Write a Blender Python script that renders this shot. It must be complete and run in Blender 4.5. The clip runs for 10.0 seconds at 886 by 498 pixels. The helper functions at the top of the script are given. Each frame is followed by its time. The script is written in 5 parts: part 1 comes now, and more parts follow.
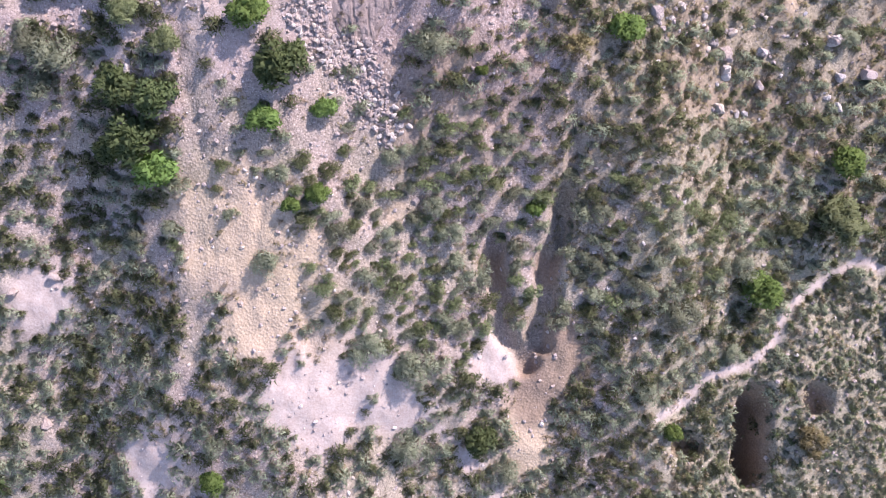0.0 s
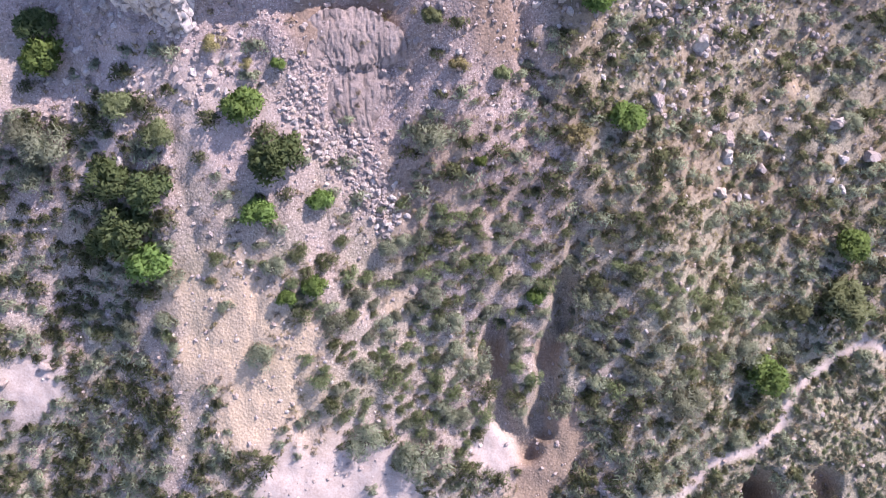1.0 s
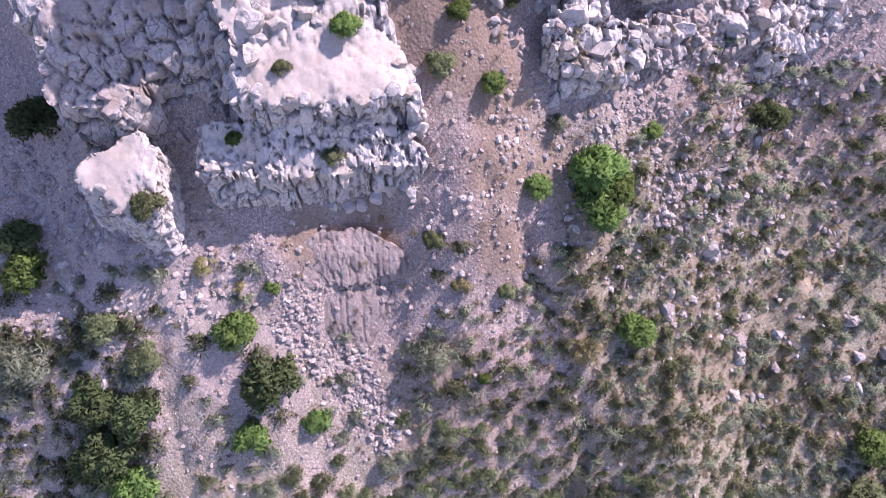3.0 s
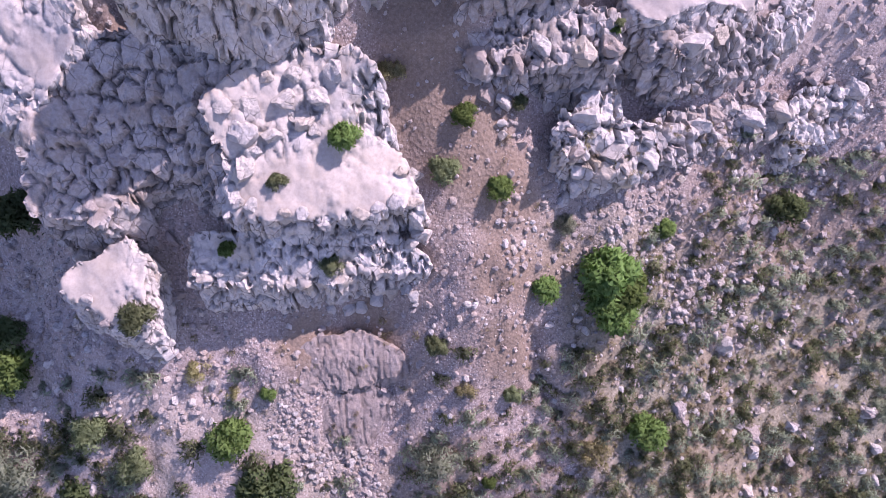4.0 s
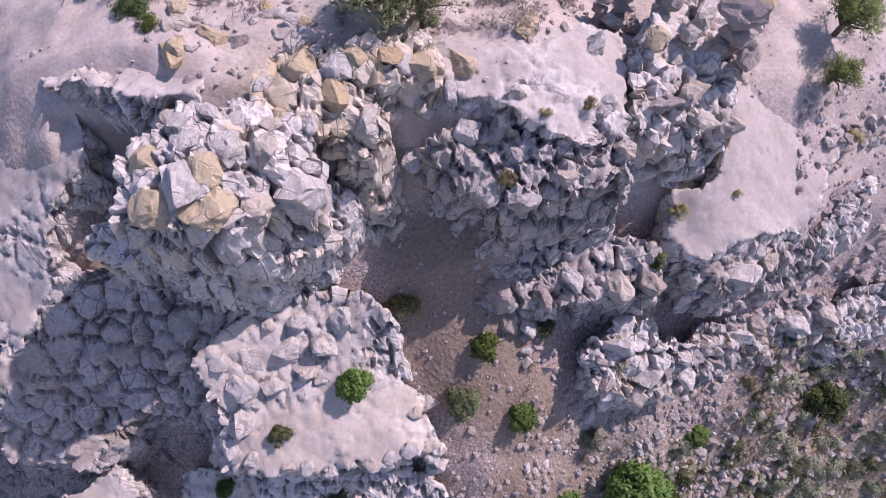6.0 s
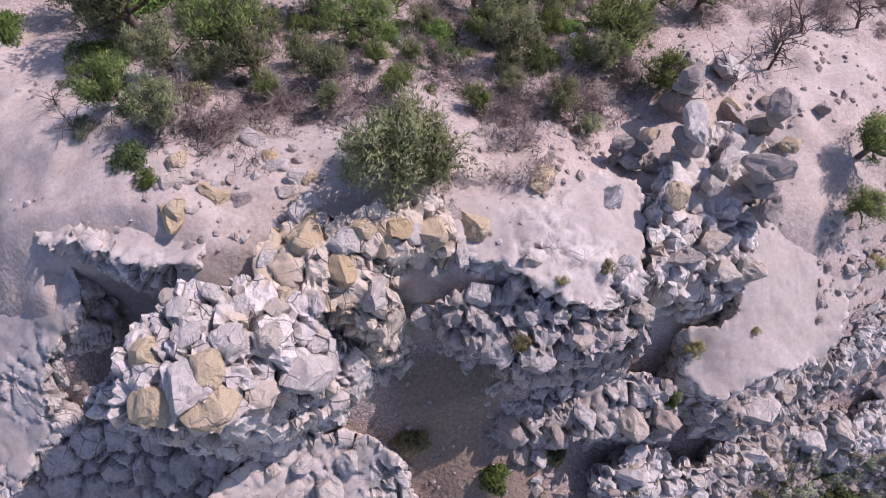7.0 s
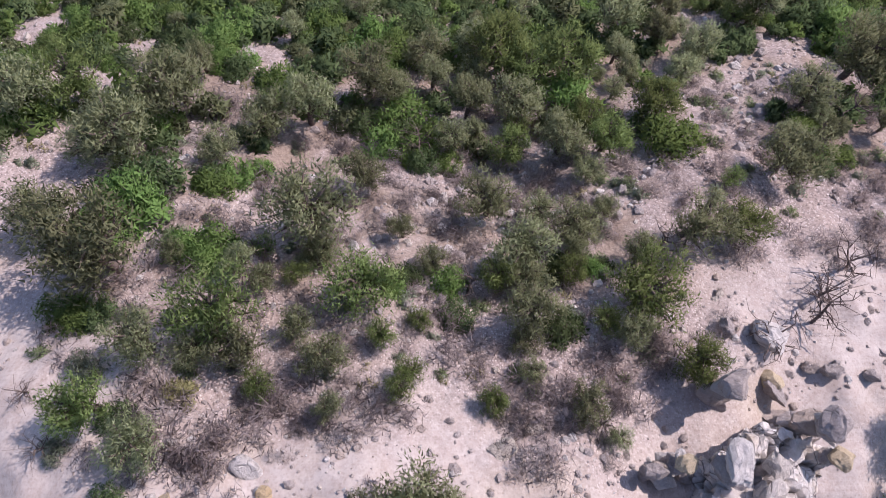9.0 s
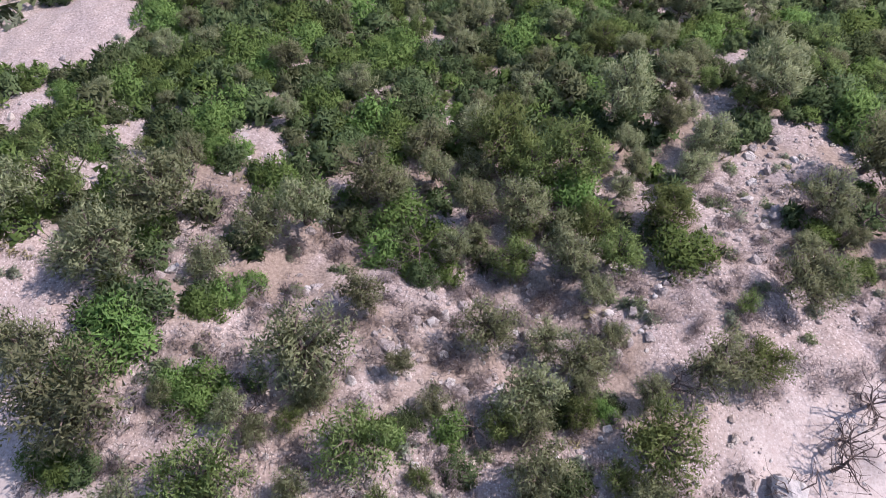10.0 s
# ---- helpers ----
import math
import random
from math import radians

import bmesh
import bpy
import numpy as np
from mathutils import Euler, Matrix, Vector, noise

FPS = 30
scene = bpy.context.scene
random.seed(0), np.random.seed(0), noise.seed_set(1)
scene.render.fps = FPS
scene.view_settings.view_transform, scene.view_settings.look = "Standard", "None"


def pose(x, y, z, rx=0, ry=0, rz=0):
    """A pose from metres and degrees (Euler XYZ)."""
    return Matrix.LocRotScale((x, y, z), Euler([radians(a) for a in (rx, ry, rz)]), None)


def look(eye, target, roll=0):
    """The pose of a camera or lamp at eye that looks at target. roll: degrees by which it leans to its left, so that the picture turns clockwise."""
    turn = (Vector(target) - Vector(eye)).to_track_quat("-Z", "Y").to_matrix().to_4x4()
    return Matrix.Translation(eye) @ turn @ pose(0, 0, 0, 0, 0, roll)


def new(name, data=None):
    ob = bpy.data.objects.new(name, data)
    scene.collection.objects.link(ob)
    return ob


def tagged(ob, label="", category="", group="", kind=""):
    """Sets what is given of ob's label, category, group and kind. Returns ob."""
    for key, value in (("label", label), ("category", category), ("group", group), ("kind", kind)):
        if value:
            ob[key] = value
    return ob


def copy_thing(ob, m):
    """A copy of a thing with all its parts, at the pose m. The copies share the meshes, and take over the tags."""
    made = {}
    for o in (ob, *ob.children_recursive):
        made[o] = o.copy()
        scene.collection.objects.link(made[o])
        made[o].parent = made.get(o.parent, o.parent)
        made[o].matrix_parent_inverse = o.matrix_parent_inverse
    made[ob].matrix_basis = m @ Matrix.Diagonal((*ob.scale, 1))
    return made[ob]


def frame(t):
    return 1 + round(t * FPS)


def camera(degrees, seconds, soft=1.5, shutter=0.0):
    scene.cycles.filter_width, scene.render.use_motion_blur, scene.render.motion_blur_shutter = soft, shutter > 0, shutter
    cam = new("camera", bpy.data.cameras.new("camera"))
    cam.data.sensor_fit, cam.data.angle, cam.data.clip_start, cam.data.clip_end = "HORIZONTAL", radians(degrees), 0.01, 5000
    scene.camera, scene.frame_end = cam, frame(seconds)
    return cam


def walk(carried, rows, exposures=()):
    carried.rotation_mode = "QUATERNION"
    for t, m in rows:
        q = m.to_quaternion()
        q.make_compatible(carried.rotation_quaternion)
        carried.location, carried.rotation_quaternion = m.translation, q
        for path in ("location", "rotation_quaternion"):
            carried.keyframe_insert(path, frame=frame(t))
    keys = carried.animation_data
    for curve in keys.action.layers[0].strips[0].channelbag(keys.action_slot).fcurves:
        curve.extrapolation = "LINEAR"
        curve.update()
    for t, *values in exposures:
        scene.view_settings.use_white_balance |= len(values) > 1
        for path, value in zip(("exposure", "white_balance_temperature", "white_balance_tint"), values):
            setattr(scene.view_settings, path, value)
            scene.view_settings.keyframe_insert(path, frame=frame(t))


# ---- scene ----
# ---- camera ----
cam = camera(68.0, 10.0, soft=0.8, shutter=0.15)
PATH = [
    (0, (0.000, -0.000, 52.000), (-0.739, 19.013, 5.762), -2.22),
    (0.5, (-0.028, 2.906, 52.715), (-0.695, 22.134, 6.565), -2.18),
    (1, (-0.039, 6.301, 53.584), (-0.637, 26.090, 7.670), -2.10),
    (1.5, (-0.091, 9.771, 54.520), (-0.602, 30.230, 8.900), -1.97),
    (2, (-0.182, 13.335, 55.506), (-0.548, 34.393, 10.159), -1.68),
    (2.5, (-0.285, 16.931, 56.459), (-0.542, 38.355, 11.282), -1.50),
    (2.7, (-0.367, 18.338, 56.991), (-0.575, 39.845, 11.853), -1.40),
    (3.8, (-0.695, 26.703, 58.671), (-0.624, 47.967, 13.417), -0.78),
    (4, (-0.796, 28.212, 58.992), (-0.696, 49.293, 13.653), -0.68),
    (4.5, (-0.992, 32.095, 59.807), (-0.835, 52.572, 14.192), -0.48),
    (5, (-1.276, 36.032, 60.543), (-1.033, 55.897, 14.659), -0.18),
    (5.2, (-1.393, 37.663, 60.794), (-1.116, 57.264, 14.797), -0.07),
    (6.3, (-1.902, 46.374, 62.407), (-1.625, 64.557, 15.832), 0.27),
    (6.5, (-1.987, 47.937, 62.766), (-1.700, 65.873, 16.095), 0.32),
    (7, (-2.180, 51.843, 63.755), (-1.895, 69.160, 16.850), 0.38),
    (7.5, (-2.347, 55.744, 64.586), (-2.065, 72.450, 17.460), 0.43),
    (8, (-2.476, 59.602, 65.070), (-2.201, 75.773, 17.758), 0.41),
    (8.5, (-2.547, 63.504, 65.434), (-2.263, 79.139, 17.943), 0.52),
    (9, (-2.619, 67.371, 65.703), (-2.282, 82.514, 18.053), 0.76),
    (9.5, (-2.630, 71.285, 65.958), (-2.284, 85.939, 18.155), 0.87),
    (10, (-2.613, 75.139, 66.229), (-2.299, 89.362, 18.296), 0.78),
]
walk(cam, [(t, look(eye, target, roll)) for t, eye, target, roll in PATH],
     exposures=[(0.0, 0.93, 6250, 33), (2.5, 0.83, 6090, 39), (4.5, 0.52, 5980, 44), (6.5, 0.10, 6150, 34), (8.0, 0.02, 6200, 29), (10.0, 0.38, 6000, 25)])

# ---- daylight ----
SUN_EAST, SUN_NORTH, SUN_UP = 0.61, 0.34, 0.72
sun_way = Vector((SUN_EAST, SUN_NORTH, SUN_UP)).normalized()
world = bpy.data.worlds.new("sky")
world.use_nodes = True
scene.world = world
wn = world.node_tree.nodes
sky = wn.new("ShaderNodeTexSky")
sky.sky_type = "NISHITA"
sky.sun_disc = False
sky.sun_elevation = math.asin(sun_way.z)
sky.sun_rotation = math.atan2(sun_way.x, sun_way.y)
sky.altitude = 300
wn["Background"].inputs["Strength"].default_value = 0.15
world.node_tree.links.new(sky.outputs[0], wn["Background"].inputs["Color"])
sun = new("sun", bpy.data.lights.new("sun", "SUN"))
sun.data.energy, sun.data.angle, sun.data.color = 4.7, radians(0.55), (1.0, 0.90, 0.79)
sun.matrix_world = look(sun_way * 300, (0, 0, 0))


from mathutils.bvhtree import BVHTree
from mathutils.geometry import delaunay_2d_cdt


# ---- numeric noise ----
def hash01(ix, iy, iz, salt):
    """A number from 0 to 1 for every lattice cell."""
    h = (ix.astype(np.int64) * 374761393 + iy.astype(np.int64) * 668265263 + iz.astype(np.int64) * 2147483647 + salt * 974634777)
    h = (h ^ (h >> 13)) * 1274126177 & 0x7FFFFFFF
    h = (h ^ (h >> 15)) * 73244475 & 0x7FFFFFFF
    return ((h ^ (h >> 12)) & 0xFFFFF) / 1048575.0


def value_noise(p, salt=0):
    c = np.floor(p)
    f = p - c
    f = f * f * (3 - 2 * f)
    out = 0.0
    for dx in (0, 1):
        for dy in (0, 1):
            for dz in (0, 1):
                w = (f[:, 0] if dx else 1 - f[:, 0]) * (f[:, 1] if dy else 1 - f[:, 1]) * (f[:, 2] if dz else 1 - f[:, 2])
                out = out + w * hash01(c[:, 0] + dx, c[:, 1] + dy, c[:, 2] + dz, salt)
    return out * 2 - 1


def fbm(p, octaves=4, salt=0):
    out, amp = 0.0, 0.5
    for n in range(octaves):
        out = out + amp * value_noise(p * 2.0**n, salt + n)
        amp *= 0.5
    return out


def cells(p, salt=0):
    """Distance to the nearest and second nearest of scattered seeds, and the nearest one's own number."""
    base = np.floor(p)
    best, second, own, core = np.full(len(p), 9.0), np.full(len(p), 9.0), np.zeros(len(p)), np.zeros_like(p)
    for dx in (-1, 0, 1):
        for dy in (-1, 0, 1):
            for dz in (-1, 0, 1):
                c = base + (dx, dy, dz)
                seed = c + 0.1 + 0.8 * np.stack([hash01(c[:, 0], c[:, 1], c[:, 2], salt + k) for k in (1, 2, 3)], 1)
                d = np.linalg.norm(seed - p, axis=1)
                near = d < best
                second = np.where(near, best, np.minimum(second, d))
                own = np.where(near, hash01(c[:, 0], c[:, 1], c[:, 2], salt + 7), own)
                core = np.where(near[:, None], seed, core)
                best = np.where(near, d, best)
    return best, second, own, core


def flat3(x, y, z=0.0):
    return np.stack([x, y, np.zeros_like(x) + z], 1)


def smooth(a, b, v):
    t = np.clip((v - a) / (b - a), 0, 1)
    return t * t * (3 - 2 * t)


def line_distance(x, y, line):
    out = np.full_like(x, 1e9)
    for (ax, ay), (bx, by) in zip(line[:-1], line[1:]):
        ux, uy = bx - ax, by - ay
        t = np.clip(((x - ax) * ux + (y - ay) * uy) / (ux * ux + uy * uy), 0, 1)
        out = np.minimum(out, np.hypot(x - ax - t * ux, y - ay - t * uy))
    return out


def spots(x, y, some, soft=0.45):
    """1 inside uneven round patches, 0 outside."""
    wob = 0.35 * fbm(flat3(x * 0.45, y * 0.45), 3, 31) + 0.22 * fbm(flat3(x * 1.9, y * 1.9), 2, 35)
    out = np.zeros_like(x)
    for cx, cy, r in some:
        d = np.hypot(x - cx, y - cy) / r + wob
        out = np.maximum(out, 1 - smooth(1 - soft, 1 + soft, d))
    return out


# ---- plan: the hill's outline, paths, patches ----
# south-to-north profiles of the hill, by east-west place: (north, height)
PROFILES = {
    -36: [(-60, -50), (0, -13.5), (20, -1.2), (35, 9.0), (42, 13.0), (48, 15.6), (56, 19.5), (63, 26), (70, 32), (76, 32), (88, 26.5), (100, 21.5), (150, -6)],
    -15: [(-60, -48), (0, -9.8), (10, -3.6), (20, 2.5), (30.3, 9.1), (39, 14.6), (43, 17.6), (46, 20), (50, 25), (55, 29.5), (60, 36.3), (63, 38.2), (67, 37.6), (70, 36), (80, 31), (86.6, 27.4), (100, 21.4), (150, -4)],
    -7: [(-60, -50), (0, -11), (10, -5.2), (21, 1.0), (30.5, 7.4), (34.6, 9.6), (36, 10.6), (38.7, 13.1), (40.6, 14.8), (42, 15.6), (44, 17.8), (46, 20.5), (50, 24), (55, 29.3), (59, 34.6), (62, 38), (66, 37.8), (71, 35), (78, 31.8), (84.3, 28.3), (90, 25.8), (100, 20.9), (150, -4)],
    2: [(-60, -52), (0, -12), (10, -6.6), (21, -0.6), (25, 2.4), (31, 7.2), (40, 15.2), (44.6, 19.3), (48, 21.7), (55.3, 27.5), (59, 33.4), (61.5, 37.4), (65, 38.0), (71, 35), (80, 30.6), (86, 27.7), (100, 21.2), (150, -4)],
    9: [(-60, -52), (0, -12), (12, -5.5), (21, -0.4), (25, 2.6), (30.8, 7.3), (40.5, 14.4), (47.7, 19.4), (53, 22.8), (57, 27.4), (60, 31.6), (65, 35.4), (71, 34.6), (80, 31.2), (84, 29.3), (86.2, 27.9), (100, 21.8), (150, -4)],
    15: [(-60, -52), (0, -12), (17, -2.4), (28, 4.8), (32, 7.0), (42.7, 12.7), (48.4, 16.9), (53, 21.0), (55, 23.2), (57, 25.4), (60, 29.6), (66, 33.0), (72, 33.3), (79, 32.0), (84, 30.0), (92, 26), (100, 22.6), (150, -4)],
    30: [(-60, -54), (0, -13.4), (12, -7.2), (15, -6.0), (22, -2.6), (25.7, -0.6), (31.5, 2.8), (38.9, 6.6), (44, 9.6), (49, 13.0), (51, 14.6), (56.5, 20.6), (61, 26), (66, 29.8), (71, 31.6), (80, 30.6), (87, 28.2), (100, 22.4), (150, -4)],
}
LEAFY_BUSHES = [
    (-13.3, 32.5, 2.1), (-15.4, 35.6, 1.6), (-14.9, 28.6, 1.5), (-10.1, 30.1, 1.2), (-13, 23, 0.9), (-10.8, 24.1, 1.1),
    (2.4, 32.9, 0.6), (34.1, 28.5, 1.7), (27, 18.4, 1.8), (19.2, 7, 0.9), (2.3, 6.5, 1.5), (-21, 2.8, 1.3), (7, 24.2, 0.9),
    (13.9, 35.9, 1.6), (-12.8, 38.3, 0.6), (6.1, 44.3, 1.1), (2.9, 49.1, 1), (14.6, 48.4, 0.9), (24.3, 50.9, 1.5),
    (-14, 45.4, 0.6), (-6.4, 50.2, 1), (0.9, 52.4, 1), (9.6, 56, 0.4),
]
GREY_BUSHES = [
    (-9.4, 21.5, 1.3), (-13.8, 25.4, 1.1), (-15.3, 19.2, 1.3), (-1.5, 34.1, 1.8), (5.5, 21.6, 1.1), (25.4, 20.4, 1.5),
    (19.6, 16.2, 1.8), (24.8, 13.6, 1.1), (17.1, 10.2, 1.3), (4.5, 3.8, 1.4), (-3.2, 12.3, 2), (-7.3, 13.4, 1.9), (-4, 6, 2),
    (-20.5, 5.8, 1.1), (0.9, 15.1, 1.1), (-32, 34.4, 2.5), (-34.3, 35.3, 1.8), (-33.5, 32.5, 1.8), (-5.1, 27.4, 1),
    (-3.7, 27.8, 0.9), (-0.1, 22.2, 1.3), (12.6, 23.8, 1.2), (-1.5, 24.1, 1.1), (33.7, 38, 1.2), (7.4, 48, 1),
]
GOLD_BUSHES = [
    (33.8, 24.2, 2.4), (30, 23.5, 1.1), (10, 34.5, 1.2), (32, 6.5, 1.5), (-17.5, 39.7, 1), (-15.2, 38.4, 0.6),
    (0.7, 38.4, 0.8), (4, 38.4, 0.8), (-1.2, 41, 0.9), (-19.7, 41.8, 1.3), (-7.6, 44.9, 1), (-25.6, 36.3, 1.5),
    (-22.2, 34.2, 1.4), (-0.6, 49.8, 1.1), (4.1, 53.7, 0.7), (-10.2, 47.8, 0.7), (-3.8, 54.2, 1.1), (10.8, 58.5, 0.6),
    (13.9, 59.3, 0.3), (9.9, 56.3, 0.4), (5, 60.7, 0.4), (2.9, 60, 0.3), (1.3, 57.9, 0.5), (21.6, 63.5, 0.7),
]
RIDGE_GREEN = [
    (-15.8, 65.7, 0.9), (-16.3, 69, 1), (-2, 65, 0.4), (-14.8, 64.6, 0.6),
]
RIDGE_TREES = [
    (-3.8, 65, 1.9), (20.4, 68.5, 1.5), (19.7, 65.7, 1.1), (3.9, 69.7, 1), (9.4, 71.4, 1.2), (-15.9, 72.3, 1.3), (-17.3, 69.5, 1.4),
    (-14.5, 68.3, 1.2), (-0.2, 69.9, 0.7), (5, 68.1, 0.6),
]
TRAIL = [(17.9, 8.1), (20.4, 9.7), (22.4, 11.7), (26.4, 12.8), (29.1, 15.0), (29.6, 17.0), (31.4, 18.8), (36.4, 21.6), (38.3, 20.9)]
TRAIL_UP = [(36.4, 21.6), (36.5, 24.8), (33.6, 26.4), (30.7, 27.0)]
TRACK = [(-21.5, 35.7), (-20.7, 30.6), (-21.1, 26.2), (-21.0, 22.0), (-21.0, 17.8), (-22.0, 13.7), (-23.2, 9.9)]
TRACK_LOW = [(-1.1, 7.1), (0.6, 5.8), (1.8, 3.1), (3.8, 1.7)]
GULLY_A = [(3.3, 22.4), (3.6, 19.7), (4.3, 15.9), (6.4, 12.8)]
GULLY_B = [(9.8, 25.2), (8.5, 21.6), (8.0, 18.0), (7.6, 14.6)]
GULLY_C = [(5.2, 41.8), (6.0, 39.5), (7.2, 37.4)]
GULLY_D = [(10.1, 30.3), (9.8, 26.8), (9.4, 22.8)]
PITS = [
    (26.9, 9.3, 1.9), (27.1, 5.6, 2), (20.9, 6.2, 1.3), (32.6, 10.1, 1.3),
]
PALE = [
    (-13.5, 9.6, 3.6), (-9.7, 10.1, 3.6), (-6.8, 12, 2.9), (-4.9, 8.9, 2.9), (-11.6, 8.3, 3.4), (3.4, 12.7, 2.2),
    (1.4, 4.9, 1.2), (-36.1, 17.9, 2.9), (-26.7, 4.3, 3.3),
]
YELLOW = [
    (-16.1, 22.9, 2.3), (-17.1, 20.4, 2.8), (-20.9, 19.8, 1.6), (-15.4, 17.9, 3.2), (-16.4, 15, 3.3), (-11.6, 20.5, 1.6),
    (6.8, 8.2, 2.5), (6.7, 5.4, 2), (-4.7, 23.6, 0.9), (0.6, 33.5, 0.6), (0.7, 30.5, 0.6), (0.5, 34.1, 0.5),
    (28.7, 40.4, 0.7),
]
BROWN = [
    (7.8, 11.9, 3), (9.8, 13.6, 2.5), (7.3, 10, 2.2), (3.8, 20.2, 1.5), (8.3, 20.4, 1.3),
]
BOULDERS = [
    (22.7, 32.3, 0.9), (24.5, 32.4, 0.6), (25.3, 32.5, 0.5), (23.1, 36.5, 0.8), (21.8, 36.9, 0.6), (23.2, 35.2, 0.8),
    (26.5, 36.9, 0.7), (26.4, 34.6, 0.7), (32.6, 37.8, 0.9), (35.9, 35.7, 1.1), (33.5, 35.3, 0.7), (33.4, 33.2, 0.7),
    (32.3, 33.7, 0.5), (23.5, 38.1, 0.5), (16.5, 37.7, 0.8), (18.7, 38.6, 0.6), (-4.4, 14.1, 0.4), (-6.3, 14.9, 0.4),
    (-34.4, 19.3, 0.7), (-38.3, 18.1, 0.7), (-36.8, 7.8, 0.7), (-30.3, 21.4, 0.5), (-19.8, 29.7, 0.4), (-25.6, 32.7, 0.5),
    (-3.1, 24.6, 0.5), (25.5, 30.3, 0.3), (20.2, 42.2, 1),
]
BOULDERS_TWO = [
    (16.6, 37.4, 0.7), (16.8, 38.8, 0.6), (18.6, 38.7, 0.6), (23.6, 38, 0.5), (22, 37.1, 0.6), (23.2, 36.2, 0.7),
    (23.3, 35, 0.7), (26.5, 36.9, 0.6), (32.7, 37.9, 0.8), (25, 44.6, 0.5), (19.3, 40.4, 0.5), (16.7, 43.8, 0.4),
    (-25.1, 37.5, 0.4), (-25.6, 32.8, 0.5), (31.5, 41.6, 0.6), (28.7, 51.7, 0.4), (21.3, 46, 0.4), (17, 44.9, 0.4),
    (15.6, 46, 0.4), (5.3, 47.6, 0.3), (-2.7, 45.9, 0.7), (26.5, 39.2, 0.4),
]
PINNACLE_OCHRE = [
    (-12.7, 54.9, 1.1), (-10.4, 54.7, 1.0), (-13.0, 56.7, 0.9), (-10.6, 55.9, 0.8),
]
PINNACLE_PALE = [
    (-11.4, 55.6, 0.9), (-9.1, 55.3, 0.9), (-7.6, 56.4, 1.0), (-9.8, 57.1, 0.8), (-8.6, 57.2, 0.7),
    (-12.0, 58.4, 0.5), (-10.9, 59.2, 0.5), (-12.7, 59.0, 0.45), (-9.8, 58.6, 0.5), (-8.7, 58.6, 0.5), (-7.2, 57.6, 0.5), (-5.1, 57.3, 0.6), (-11.6, 57.2, 0.5),
]
CREST_OCHRE = [
    (-7.5, 61.8, 0.9), (-4.4, 61.2, 0.8), (-2.8, 61.8, 0.8), (-6, 60, 0.7), (-3.9, 61.8, 0.6), (-13.4, 63, 0.7),
    (-9.8, 66, 0.5), (-7.8, 64.8, 0.5), (-5.1, 61.7, 0.6), (-8.4, 58.8, 0.6), (-0.8, 62.5, 0.7), (-13.7, 65.4, 0.6),
    (-8.2, 63.6, 0.4),
]
CREST_PALE = [
    (-6, 61.1, 0.8), (-4.8, 59.4, 0.9), (-2.4, 60.8, 0.6), (-1.2, 61, 0.5), (-7.2, 58.9, 0.5), (-2.9, 59.5, 0.6),
    (1.6, 60.8, 0.5), (5.9, 60.9, 0.6), (5.5, 60.7, 0.4), (0, 60.7, 0.4), (6.6, 59.1, 0.6), (5.1, 58.6, 0.4),
    (2.1, 57.3, 0.6), (0.4, 57.6, 0.7), (4, 57.9, 0.6), (7, 58.5, 0.5), (1.7, 59, 0.6), (-0.4, 59.9, 0.6), (-3.3, 61.6, 0.5),
    (-1.6, 62.8, 0.6), (-9.1, 60.7, 0.5),
]
RIDGE_BLOCKS = [
    (6.9, 66.6, 0.6), (8.1, 66.8, 0.5), (13.6, 72.9, 0.9), (18.6, 71, 0.4), (16.5, 71.2, 0.5), (15.5, 71.4, 0.4),
    (13.3, 70.2, 0.6), (8.9, 61.7, 0.7), (11, 61.4, 0.7), (12.4, 61.4, 0.7), (11.3, 73.3, 0.5), (13, 73.4, 0.4), (10.4, 62.6, 0.7),
]
RIDGE_OCHRE = [
    (13.1, 70.8, 0.6), (12.9, 61.9, 0.6),
]
STEP_BLOCKS = [
    (8.5, 52.6, 1.3), (7.6, 50.7, 0.8), (10, 51.4, 1.1), (12.7, 51.5, 1), (14.3, 55.7, 1.2), (7.5, 55.1, 1.1),
    (9.3, 55.3, 0.9), (3.9, 54.6, 0.7), (1.4, 54.9, 1.1), (3.7, 55.2, 0.6), (5.3, 55.5, 0.8), (16.2, 53.9, 1),
    (17.3, 54.5, 0.8), (20.2, 54.6, 1), (22.6, 56.3, 0.8), (22.5, 54.9, 0.9), (9.6, 49.9, 0.8), (11.1, 50.6, 0.7),
    (7.2, 49.4, 0.7), (25.1, 57.9, 0.9), (27.8, 57, 1), (19.6, 58.5, 0.7), (21.6, 60.9, 0.7), (16.4, 56.7, 0.8),
    (2.1, 54, 0.8), (3.1, 53.7, 0.7), (21.8, 54.3, 0.8), (14.9, 52.3, 0.8),
]
